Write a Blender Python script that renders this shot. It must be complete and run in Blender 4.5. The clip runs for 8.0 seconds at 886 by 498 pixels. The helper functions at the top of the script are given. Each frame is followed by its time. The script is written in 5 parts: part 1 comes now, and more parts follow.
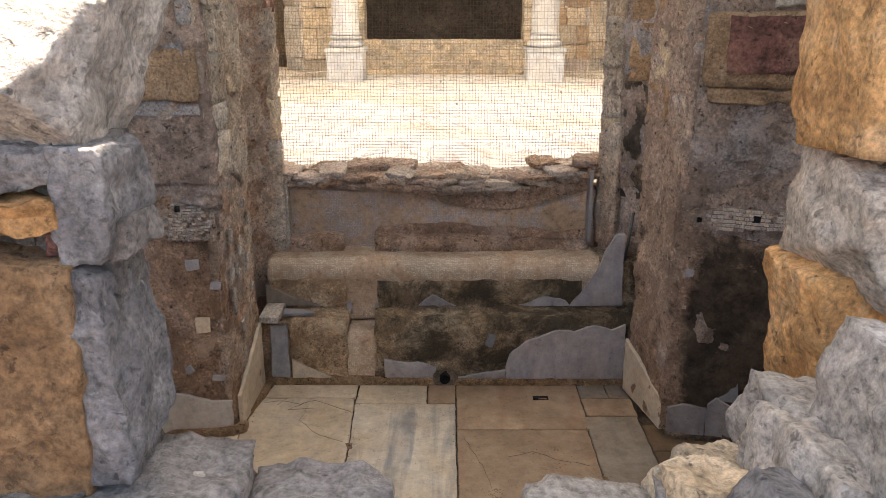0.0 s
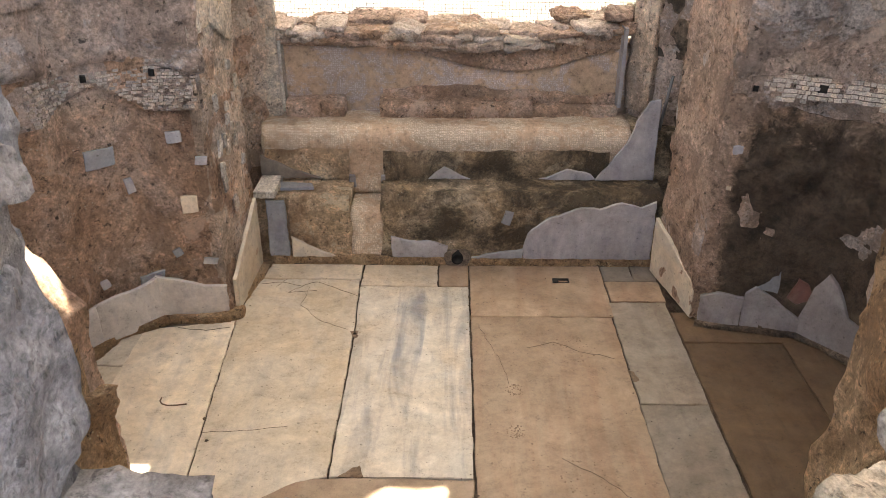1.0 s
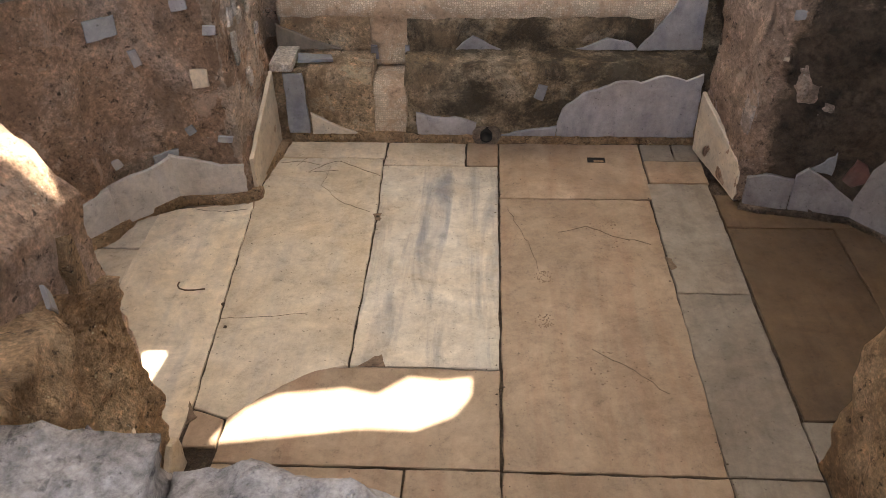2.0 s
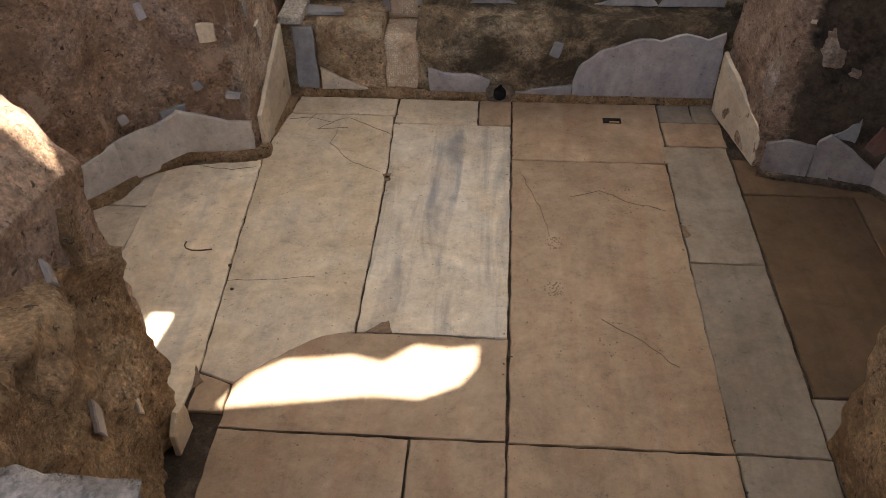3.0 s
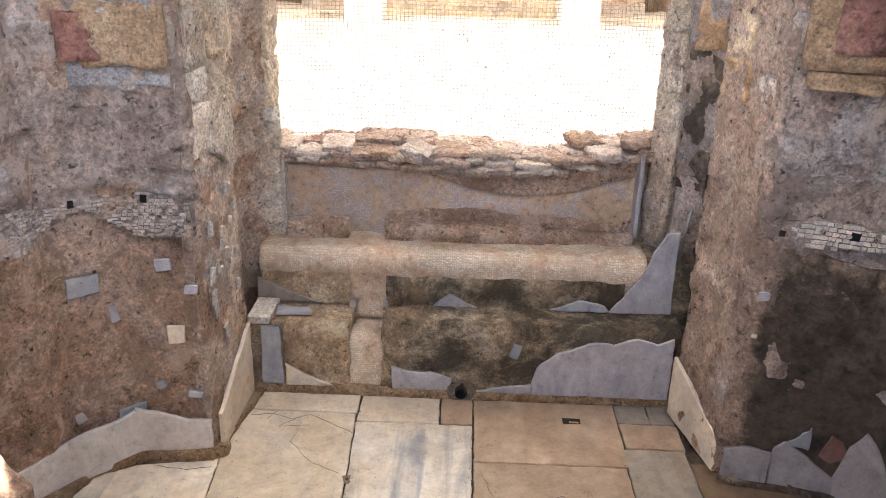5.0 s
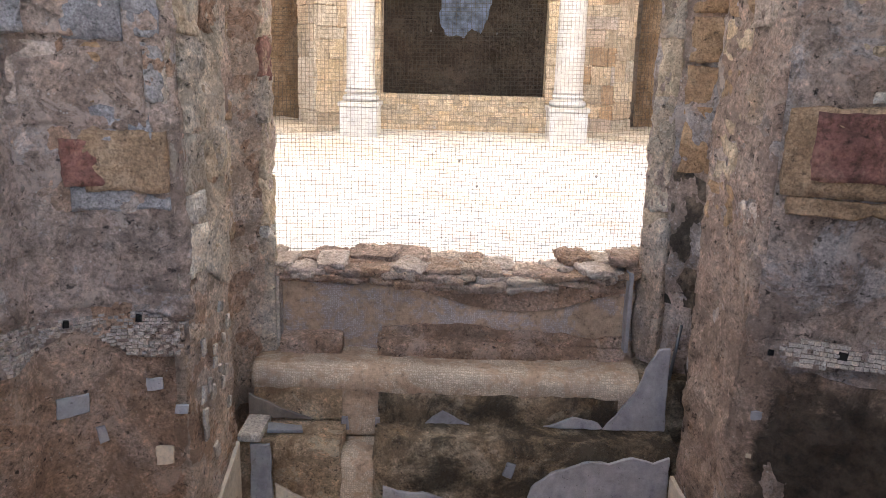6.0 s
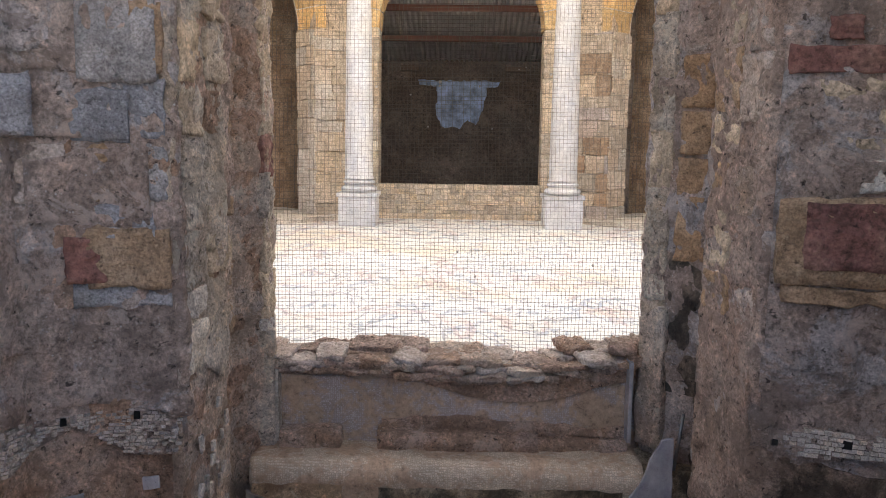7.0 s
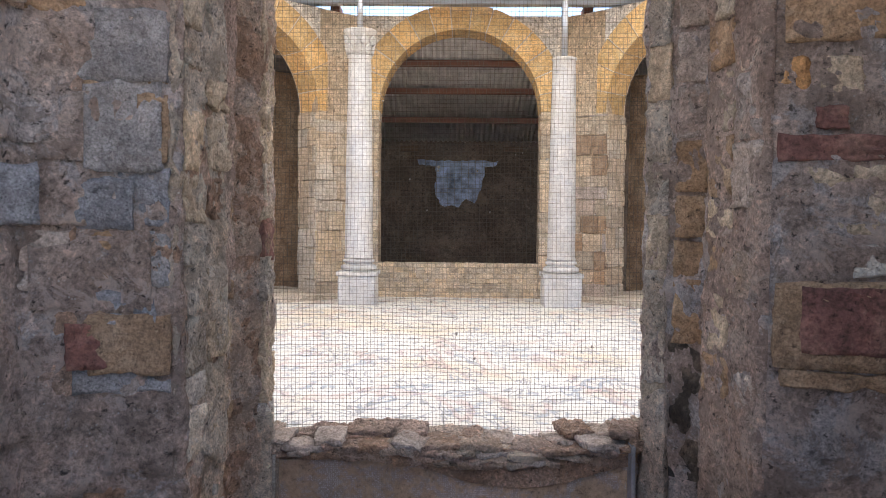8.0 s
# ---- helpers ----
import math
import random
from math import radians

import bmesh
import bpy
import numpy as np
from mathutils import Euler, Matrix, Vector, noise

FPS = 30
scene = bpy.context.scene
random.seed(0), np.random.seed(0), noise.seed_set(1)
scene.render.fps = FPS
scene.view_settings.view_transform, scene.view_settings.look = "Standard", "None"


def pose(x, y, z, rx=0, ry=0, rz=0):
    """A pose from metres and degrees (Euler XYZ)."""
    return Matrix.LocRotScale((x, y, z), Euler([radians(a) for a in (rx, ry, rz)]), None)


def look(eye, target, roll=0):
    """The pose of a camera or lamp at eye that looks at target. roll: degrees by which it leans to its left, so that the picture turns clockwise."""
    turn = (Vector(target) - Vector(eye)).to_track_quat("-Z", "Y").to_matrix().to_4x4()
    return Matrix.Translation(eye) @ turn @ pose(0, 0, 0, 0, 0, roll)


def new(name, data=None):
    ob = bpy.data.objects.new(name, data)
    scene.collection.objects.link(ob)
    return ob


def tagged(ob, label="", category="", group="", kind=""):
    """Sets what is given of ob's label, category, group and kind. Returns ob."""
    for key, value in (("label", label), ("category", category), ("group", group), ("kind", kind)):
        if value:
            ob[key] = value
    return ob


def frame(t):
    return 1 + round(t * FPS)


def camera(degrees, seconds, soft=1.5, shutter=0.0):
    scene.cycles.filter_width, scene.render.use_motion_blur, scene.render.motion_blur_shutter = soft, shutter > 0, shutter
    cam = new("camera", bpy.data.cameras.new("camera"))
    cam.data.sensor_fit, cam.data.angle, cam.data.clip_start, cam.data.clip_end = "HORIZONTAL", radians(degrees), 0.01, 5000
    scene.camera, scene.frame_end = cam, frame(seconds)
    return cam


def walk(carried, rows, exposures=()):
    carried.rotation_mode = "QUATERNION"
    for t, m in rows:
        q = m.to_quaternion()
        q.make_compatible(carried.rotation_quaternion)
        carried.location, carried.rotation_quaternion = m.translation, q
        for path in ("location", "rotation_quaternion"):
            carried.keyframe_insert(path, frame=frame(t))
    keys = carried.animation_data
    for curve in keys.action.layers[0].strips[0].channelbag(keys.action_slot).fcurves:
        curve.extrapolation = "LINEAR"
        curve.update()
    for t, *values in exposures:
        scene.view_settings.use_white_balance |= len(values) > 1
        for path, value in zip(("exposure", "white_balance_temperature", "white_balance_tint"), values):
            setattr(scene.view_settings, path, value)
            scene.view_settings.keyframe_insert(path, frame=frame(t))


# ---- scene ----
cam = camera(58.6, 8.0, 0.7)
PATH = [
    (0, (0.004, 0.72, 2.477), (-0.008, 2.631, 1.885), -0.1),
    (0.2, (0.012, 0.811, 2.466), (-0.008, 2.698, 1.805), -0.1),
    (0.5, (-0.055, 1.014, 2.452), (-0.058, 2.868, 1.703), 0.2),
    (1, (-0.05, 1.238, 2.435), (-0.072, 3.002, 1.493), 0.1),
    (1.5, (-0.015, 1.383, 2.401), (-0.089, 3.043, 1.288), -0.8),
    (2, (-0.024, 1.457, 2.348), (-0.125, 3.046, 1.137), -1.3),
    (2.2, (-0.021, 1.496, 2.374), (-0.132, 3.042, 1.11), -1.3),
    (3.3, (-0.017, 1.562, 2.39), (-0.151, 3.059, 1.07), -1.0),
    (3.5, (-0.019, 1.568, 2.412), (-0.159, 3.112, 1.148), -0.8),
    (4, (-0.034, 1.588, 2.468), (-0.152, 3.274, 1.399), 0.0),
    (4.5, (-0.039, 1.582, 2.507), (-0.107, 3.37, 1.614), 1.0),
    (4.9, (-0.026, 1.579, 2.541), (-0.082, 3.423, 1.77), 1.2),
    (5, (-0.027, 1.577, 2.547), (-0.08, 3.434, 1.807), 1.4),
    (5.2, (-0.018, 1.572, 2.561), (-0.072, 3.45, 1.874), 1.3),
    (6.3, (-0.031, 1.537, 2.638), (-0.066, 3.492, 2.219), 1.4),
    (6.5, (-0.03, 1.534, 2.641), (-0.07, 3.498, 2.263), 0.8),
    (7, (-0.032, 1.513, 2.659), (-0.075, 3.494, 2.387), 0.8),
    (7.5, (-0.031, 1.497, 2.68), (-0.075, 3.488, 2.501), 0.9),
    (8, (-0.029, 1.481, 2.702), (-0.073, 3.479, 2.622), 0.6),
]
walk(cam, [(t, look(eye, target, roll)) for t, eye, target, roll in PATH],
     [(0.0, 2.4, 7250, 13), (1.0, 3.15, 7400, 13), (2.2, 2.7, 7450, 14), (3.5, 2.32, 7200, 14), (4.0, 2.6, 7000, 13), (4.5, 3.25, 6800, 14),
      (5.0, 3.4, 6700, 14), (5.2, 3.3, 6600, 14), (6.3, 2.45, 6300, 14), (8.0, 1.95, 5850, 13.5)])

# ---- light ----
world = bpy.data.worlds.new("sky_world")
scene.world = world
world.use_nodes = True
wn = world.node_tree.nodes
sky = wn.new("ShaderNodeTexSky")
sky.sky_type = "NISHITA"
sky.sun_disc = False
SUN_EL, SUN_AZ = 72.4, 161.6          # elevation; degrees the sun stands to the right of straight behind the first view
sky.sun_elevation = radians(SUN_EL)
sky.sun_rotation = radians(180 - SUN_AZ)
wn["Background"].inputs["Strength"].default_value = 0.11
world.node_tree.links.new(sky.outputs[0], wn["Background"].inputs["Color"])
sun = new("sun", bpy.data.lights.new("sun", "SUN"))
sun.data.energy, sun.data.angle, sun.data.color = 5.0, radians(0.5), (1.0, 0.94, 0.84)
ce = math.cos(radians(SUN_EL))
sun_from = Vector((ce * math.sin(radians(SUN_AZ)), -ce * math.cos(radians(SUN_AZ)), math.sin(radians(SUN_EL))))
sun.matrix_world = look(sun_from * 30, (0, 0, 0))


# ---- materials ----
def node_mat(name, rough=0.9):
    m = bpy.data.materials.new(name)
    m.use_nodes = True
    nt = m.node_tree
    b = nt.nodes["Principled BSDF"]
    b.inputs["Roughness"].default_value = rough
    return m, nt, b


def coords(nt, kind="world"):
    if kind == "world":
        return nt.nodes.new("ShaderNodeNewGeometry").outputs["Position"]
    return nt.nodes.new("ShaderNodeTexCoord").outputs["Object"]


def tex_noise(nt, co, scale, detail=6, rough=0.6, dist=0.0):
    n = nt.nodes.new("ShaderNodeTexNoise")
    n.inputs["Scale"].default_value, n.inputs["Detail"].default_value = scale, detail
    n.inputs["Roughness"].default_value, n.inputs["Distortion"].default_value = rough, dist
    nt.links.new(co, n.inputs["Vector"])
    return n.outputs["Fac"]


def stretch(nt, co, sx, sy, sz, rz=0):
    m = nt.nodes.new("ShaderNodeMapping")
    m.inputs["Scale"].default_value = (sx, sy, sz)
    m.inputs["Rotation"].default_value = (0, 0, radians(rz))
    nt.links.new(co, m.inputs["Vector"])
    return m.outputs[0]


def shift_random(nt, co):
    info = nt.nodes.new("ShaderNodeObjectInfo")
    mul = nt.nodes.new("ShaderNodeMath")
    mul.operation = "MULTIPLY"
    mul.inputs[1].default_value = 37.0
    nt.links.new(info.outputs["Random"], mul.inputs[0])
    add = nt.nodes.new("ShaderNodeVectorMath")
    nt.links.new(co, add.inputs[0])
    nt.links.new(mul.outputs[0], add.inputs[1])
    return add.outputs[0], info.outputs["Random"]


def ramp(nt, fac, stops, ease="LINEAR"):
    r = nt.nodes.new("ShaderNodeValToRGB")
    r.color_ramp.interpolation = ease
    e = r.color_ramp.elements
    while len(e) < len(stops):
        e.new(0.5)
    for k, (p, c) in enumerate(stops):
        e[k].position = p
        e[k].color = (*c, 1) if len(c) == 3 else c
    nt.links.new(fac, r.inputs[0])
    return r.outputs[0]


def mix(nt, fac, a, b, mode="MIX"):
    m = nt.nodes.new("ShaderNodeMix")
    m.data_type, m.blend_type = "RGBA", mode
    for sock, v in ((m.inputs["Factor"], fac), (m.inputs[6], a), (m.inputs[7], b)):
        if isinstance(v, (int, float)):
            sock.default_value = v
        elif isinstance(v, tuple):
            sock.default_value = (*v, 1)
        else:
            nt.links.new(v, sock)
    return m.outputs[2]


def maths(nt, op, a, b=0.0):
    m = nt.nodes.new("ShaderNodeMath")
    m.operation = op
    for sock, v in ((m.inputs[0], a), (m.inputs[1], b)):
        if isinstance(v, (int, float)):
            sock.default_value = v
        else:
            nt.links.new(v, sock)
    return m.outputs[0]


def bump(nt, b, height, strength=0.6, dist=0.01, chain=None):
    n = nt.nodes.new("ShaderNodeBump")
    n.inputs["Strength"].default_value, n.inputs["Distance"].default_value = strength, dist
    nt.links.new(height, n.inputs["Height"])
    if chain:
        nt.links.new(chain, n.inputs["Normal"])
    nt.links.new(n.outputs[0], b.inputs["Normal"])
    return n.outputs[0]


def grey(v):
    return (v, v, v)


def zone_mask(nt, co, x0, x1, z0, z1, breakup=0.9):
    """A stain with a ragged outline that fills x > x1 below z0 and dies out towards x0 and z1."""
    sep = nt.nodes.new("ShaderNodeSeparateXYZ")
    nt.links.new(co, sep.inputs[0])
    fades = []
    for sock, a, b in ((sep.outputs[0], x0, x1), (sep.outputs[2], z1, z0)):
        r = nt.nodes.new("ShaderNodeMapRange")
        r.inputs["From Min"].default_value, r.inputs["From Max"].default_value = a, b
        nt.links.new(sock, r.inputs["Value"])
        fades.append(r.outputs[0])
    base = maths(nt, "MULTIPLY", *fades)
    rag = maths(nt, "MULTIPLY", maths(nt, "SUBTRACT", tex_noise(nt, co, 7, 12, 0.78, 0.4), 0.5), breakup * 2)
    return ramp(nt, maths(nt, "ADD", base, rag), [(0.3, grey(0)), (0.62, grey(1))])


def mortar(name, dark, mid, light, scale=1.0, stain=None, stain_cut=0.5, relief=0.02, stain_scale=1.15, wash=0.0, zone=None):
    """Coarse lime mortar: big tone patches, mottling, aggregate specks, pits, flaked skins."""
    m, nt, b = node_mat(name, 0.93)
    co = coords(nt)
    big = tex_noise(nt, co, 1.7 * scale, 5, 0.6, 0.4)
    fine = tex_noise(nt, co, 62 * scale, 8, 0.75)
    col = ramp(nt, big, [(0.32, dark), (0.5, mid), (0.68, light)])
    hue = tex_noise(nt, co, 3.4 * scale, 9, 0.7, 0.5)
    col = mix(nt, maths(nt, "MULTIPLY", ramp(nt, hue, [(0.34, grey(1)), (0.46, grey(0))]), 0.4), col, (mid[0] * 0.95, mid[1] * 0.8, mid[2] * 0.62))
    if wash:
        pale = ramp(nt, hue, [(0.53, grey(0)), (0.58, grey(1))])
        col = mix(nt, maths(nt, "MULTIPLY", pale, wash), col, (0.56, 0.545, 0.55))
    col = mix(nt, 0.72, col, ramp(nt, fine, [(0.34, grey(0.3)), (0.5, grey(0.98)), (0.64, grey(1.5))]), "MULTIPLY")
    mott = tex_noise(nt, co, 21 * scale, 7, 0.72, 0.2)
    col = mix(nt, 0.9, col, ramp(nt, mott, [(0.34, grey(0.42)), (0.44, grey(0.9)), (0.55, grey(1.06)), (0.66, grey(1.5))]), "MULTIPLY")
    blot = tex_noise(nt, co, 10 * scale, 11, 0.82, 0.3)
    col = mix(nt, 0.85, col, ramp(nt, blot, [(0.34, grey(0.4)), (0.45, grey(0.95)), (0.6, grey(1.08)), (0.72, grey(1.35))]), "MULTIPLY")
    vor = nt.nodes.new("ShaderNodeTexVoronoi")
    vor.inputs["Scale"].default_value = 46 * scale
    nt.links.new(co, vor.inputs["Vector"])
    specks = ramp(nt, vor.outputs["Distance"], [(0.10, grey(1)), (0.22, grey(0))])
    pick = ramp(nt, tex_noise(nt, co, 11 * scale, 3), [(0.5, grey(0)), (0.6, grey(1))])
    col = mix(nt, maths(nt, "MULTIPLY", specks, maths(nt, "MULTIPLY", pick, 0.65)), col, tuple(min(0.8, c * 1.6) for c in light))
    pits = ramp(nt, tex_noise(nt, co, 30 * scale, 5, 0.65, 0.4), [(0.34, grey(0.16)), (0.395, grey(1))])
    col = mix(nt, 0.9, col, pits, "MULTIPLY")
    flake = tex_noise(nt, co, 4.2 * scale, 11, 0.7, 0.7)
    col = mix(nt, maths(nt, "MULTIPLY", ramp(nt, flake, [(0.545, grey(0)), (0.56, grey(1))]), 0.55), col, tuple(c * 0.6 for c in mid))
    col = mix(nt, maths(nt, "MULTIPLY", ramp(nt, flake, [(0.41, grey(1)), (0.435, grey(0))]), 0.5), col, tuple(min(0.85, c * 1.15) for c in light))
    if stain:
        st = ramp(nt, tex_noise(nt, co, stain_scale, 12, 0.76, 0.4), [(stain_cut - 0.06, grey(0)), (stain_cut + 0.08, grey(1))])
        col = mix(nt, maths(nt, "MULTIPLY", st, 0.85), col, stain)
    if zone:
        film = mix(nt, ramp(nt, tex_noise(nt, co, 9, 10, 0.8), [(0.4, grey(0)), (0.66, grey(1))]), (0.034, 0.027, 0.02), (0.17, 0.125, 0.085))
        col = mix(nt, maths(nt, "MULTIPLY", zone_mask(nt, co, *zone), 0.93), col, film)
    nt.links.new(col, b.inputs["Base Color"])
    n0 = bump(nt, b, ramp(nt, flake, [(0.41, grey(1)), (0.435, grey(0.5)), (0.545, grey(0.5)), (0.56, grey(0))]), 0.8, relief * 0.7)
    n1 = bump(nt, b, tex_noise(nt, co, 9 * scale, 10, 0.75), 1.0, relief * 2.6, n0)
    n2 = bump(nt, b, pits, 0.9, relief * 0.5, n1)
    bump(nt, b, tex_noise(nt, co, 60 * scale, 6, 0.75), 0.9, relief * 0.5, n2)
    return m


def stone(name, dark, mid, light, scale=1.0, pits=True, relief=0.02):
    m, nt, b = node_mat(name, 0.9)
    co, rnd = shift_random(nt, coords(nt))
    big = tex_noise(nt, co, 5 * scale, 7, 0.62, 0.3)
    col = ramp(nt, big, [(0.3, dark), (0.5, mid), (0.7, light)])
    blot = tex_noise(nt, co, 17 * scale, 8, 0.72, 0.4)
    col = mix(nt, 0.8, col, ramp(nt, blot, [(0.32, grey(0.5)), (0.48, grey(0.95)), (0.66, grey(1.3))]), "MULTIPLY")
    tone = ramp(nt, rnd, [(0.0, (0.8, 0.79, 0.78)), (0.5, (1, 1, 1)), (1.0, (1.12, 1.05, 0.95))])
    col = mix(nt, 1.0, col, tone, "MULTIPLY")
    residue = ramp(nt, tex_noise(nt, co, 8 * scale, 9, 0.7, 0.5), [(0.58, grey(0)), (0.62, grey(1))])
    col = mix(nt, maths(nt, "MULTIPLY", residue, 0.35), col, tuple(min(0.8, c * 1.2) for c in light))
    fine = tex_noise(nt, co, 70 * scale, 6, 0.7)
    col = mix(nt, 0.8, col, ramp(nt, fine, [(0.32, grey(0.35)), (0.5, grey(0.92)), (0.66, grey(1.35))]), "MULTIPLY")
    col = mix(nt, 0.8, col, ramp(nt, tex_noise(nt, co, 33 * scale, 5, 0.65, 0.4), [(0.33, grey(0.3)), (0.39, grey(1))]), "MULTIPLY")
    nt.links.new(col, b.inputs["Base Color"])
    n1 = bump(nt, b, tex_noise(nt, co, 15 * scale, 6, 0.6), 1.0, relief * 1.3)
    if pits:
        p = ramp(nt, tex_noise(nt, co, 42 * scale, 4, 0.6), [(0.3, grey(0)), (0.42, grey(1))])
        n1 = bump(nt, b, p, 0.6, relief * 0.5, n1)
    bump(nt, b, tex_noise(nt, co, 80 * scale, 5, 0.7), 0.7, relief * 0.25, n1)
    return m


def marble(name, base, vein, warm, streak_deg=0, streak=0.6):
    """Worn paving marble: long soft veins, yellowed patches, fine dirt."""
    m, nt, b = node_mat(name, 0.42)
    co, rnd = shift_random(nt, coords(nt))
    v = tex_noise(nt, stretch(nt, co, 9, 1.1, 4, streak_deg), 1.0, 6, 0.6, 0.5)
    col = mix(nt, maths(nt, "MULTIPLY", ramp(nt, v, [(0.48, grey(0)), (0.66, grey(1))]), streak), base, vein)
    patch = ramp(nt, tex_noise(nt, co, 2.1, 7, 0.62, 0.8), [(0.4, grey(0)), (0.68, grey(1))])
    col = mix(nt, maths(nt, "MULTIPLY", patch, 0.6), col, warm)
    dirt = ramp(nt, tex_noise(nt, co, 13, 10, 0.85), [(0.32, grey(0.4)), (0.43, grey(0.88)), (0.55, grey(1.08)), (0.68, grey(1.3))])
    col = mix(nt, 0.85, col, dirt, "MULTIPLY")
    cloud = ramp(nt, tex_noise(nt, co, 3.1, 9, 0.72, 0.9), [(0.36, grey(0.86)), (0.5, grey(1.02)), (0.63, grey(1.2))])
    col = mix(nt, 0.9, col, cloud, "MULTIPLY")
    pit = ramp(nt, tex_noise(nt, co, 55, 3, 0.5), [(0.68, grey(1)), (0.74, grey(0.35))])
    col = mix(nt, 0.8, col, pit, "MULTIPLY")
    stainf = ramp(nt, tex_noise(nt, co, 4.5, 10, 0.78, 1.0), [(0.56, grey(0)), (0.72, grey(1))])
    col = mix(nt, maths(nt, "MULTIPLY", stainf, 0.45), col, tuple(c * 0.55 for c in warm))
    col = mix(nt, 1.0, col, ramp(nt, rnd, [(0.0, grey(0.86)), (1.0, grey(1.12))]), "MULTIPLY")
    nt.links.new(col, b.inputs["Base Color"])
    nt.links.new(ramp(nt, tex_noise(nt, co, 8, 6), [(0.3, grey(0.35)), (0.7, grey(0.7))]), b.inputs["Roughness"])
    bump(nt, b, tex_noise(nt, co, 22, 8, 0.7), 0.25, 0.006)
    return m


def tessera(name, light, dark, size=0.013, joint=(0.4, 0.31, 0.225), lost=0.55):
    """Small mosaic cubes in mortar, worn away in patches."""
    m, nt, b = node_mat(name, 0.75)
    co = coords(nt)
    vor = nt.nodes.new("ShaderNodeTexVoronoi")
    vor.feature = "DISTANCE_TO_EDGE"
    vor.inputs["Scale"].default_value, vor.inputs["Randomness"].default_value = 1 / size, 0.55
    nt.links.new(co, vor.inputs["Vector"])
    cell = nt.nodes.new("ShaderNodeTexVoronoi")
    cell.inputs["Scale"].default_value, cell.inputs["Randomness"].default_value = 1 / size, 0.55
    nt.links.new(co, cell.inputs["Vector"])
    sep = nt.nodes.new("ShaderNodeSeparateColor")
    nt.links.new(cell.outputs["Color"], sep.inputs[0])
    col = ramp(nt, sep.outputs[0], [(0.0, dark), (0.5, light), (1.0, tuple(min(1, c * 1.2) for c in light))])
    edge = ramp(nt, vor.outputs["Distance"], [(0.05, grey(0)), (0.16, grey(1))])
    col = mix(nt, edge, joint, col)
    worn = ramp(nt, tex_noise(nt, co, 5.5, 8, 0.7, 0.4), [(lost - 0.03, grey(0)), (lost + 0.05, grey(1))])
    rough = mix(nt, 0.9, (0.52, 0.37, 0.25), ramp(nt, tex_noise(nt, co, 30, 9, 0.78), [(0.34, grey(0.4)), (0.46, grey(0.95)), (0.64, grey(1.35))]), "MULTIPLY")
    col = mix(nt, worn, col, rough)
    col = mix(nt, 0.6, col, ramp(nt, tex_noise(nt, co, 2.2, 6, 0.6), [(0.3, grey(0.55)), (0.6, grey(1.0))]), "MULTIPLY")
    nt.links.new(col, b.inputs["Base Color"])
    n1 = bump(nt, b, edge, 0.5, 0.004)
    bump(nt, b, tex_noise(nt, co, 12, 9, 0.7), 0.6, 0.02, n1)
    return m


M_PLASTER = mortar("tan_lime_mortar", (0.32, 0.2, 0.132), (0.52, 0.345, 0.238), (0.68, 0.515, 0.405), wash=0.12)
M_PLASTER_GREY = mortar("grey_lime_plaster", (0.31, 0.23, 0.185), (0.48, 0.37, 0.305), (0.64, 0.53, 0.46), 0.8, wash=0.6)
M_DAMP = mortar("damp_stained_mortar", (0.2, 0.145, 0.1), (0.34, 0.25, 0.18), (0.48, 0.38, 0.29), 1.0, (0.035, 0.03, 0.024), 0.5)
# near-black mortar for the shade inside the pipe chase
M_CHASE_SHADE = mortar("chase_shade_mortar", (0.075, 0.055, 0.038), (0.17, 0.12, 0.08), (0.32, 0.235, 0.165), 1.1, (0.035, 0.027, 0.018), 0.5)
M_BENCH = mortar("ochre_bench_mortar", (0.42, 0.285, 0.165), (0.68, 0.495, 0.315), (0.8, 0.655, 0.47), 1.2, (0.27, 0.17, 0.1), 0.56, stain_scale=4)
M_BENCH_MOSS = mortar("mossy_bench_mortar", (0.27, 0.19, 0.115), (0.46, 0.34, 0.215), (0.68, 0.56, 0.4), 1.2, (0.045, 0.036, 0.022), 0.475, stain_scale=3.2)
M_EARTH = mortar("brown_core_mortar", (0.314, 0.196, 0.106), (0.493, 0.325, 0.185), (0.65, 0.47, 0.291), 1.1, relief=0.03)
M_GREYSTONE = stone("grey_limestone", (0.165, 0.155, 0.158), (0.25, 0.236, 0.235), (0.35, 0.332, 0.325))
M_OCHRE = stone("ochre_tufa", (0.45, 0.23, 0.09), (0.62, 0.35, 0.15), (0.7, 0.47, 0.27))
M_REDSTONE = stone("red_burnt_tufa", (0.15, 0.07, 0.06), (0.24, 0.115, 0.095), (0.36, 0.22, 0.17), 0.7)
M_BUFF = stone("buff_sandstone", (0.4, 0.31, 0.215), (0.57, 0.455, 0.325), (0.7, 0.59, 0.45))
M_ARCH = stone("orange_ashlar", (0.58, 0.36, 0.14), (0.7, 0.46, 0.2), (0.76, 0.56, 0.3), 1.0, False, 0.008)
M_COLUMN = marble("column_marble", (0.6, 0.57, 0.53), (0.36, 0.35, 0.36), (0.55, 0.48, 0.38), 0, 0.5)
M_WHITE = marble("white_paving_marble", (0.63, 0.545, 0.43), (0.42, 0.39, 0.35), (0.49, 0.365, 0.22), 80, 0.5)
M_STREAK = marble("grey_streaked_marble", (0.56, 0.52, 0.45), (0.22, 0.23, 0.25), (0.47, 0.36, 0.23), 0, 0.9)
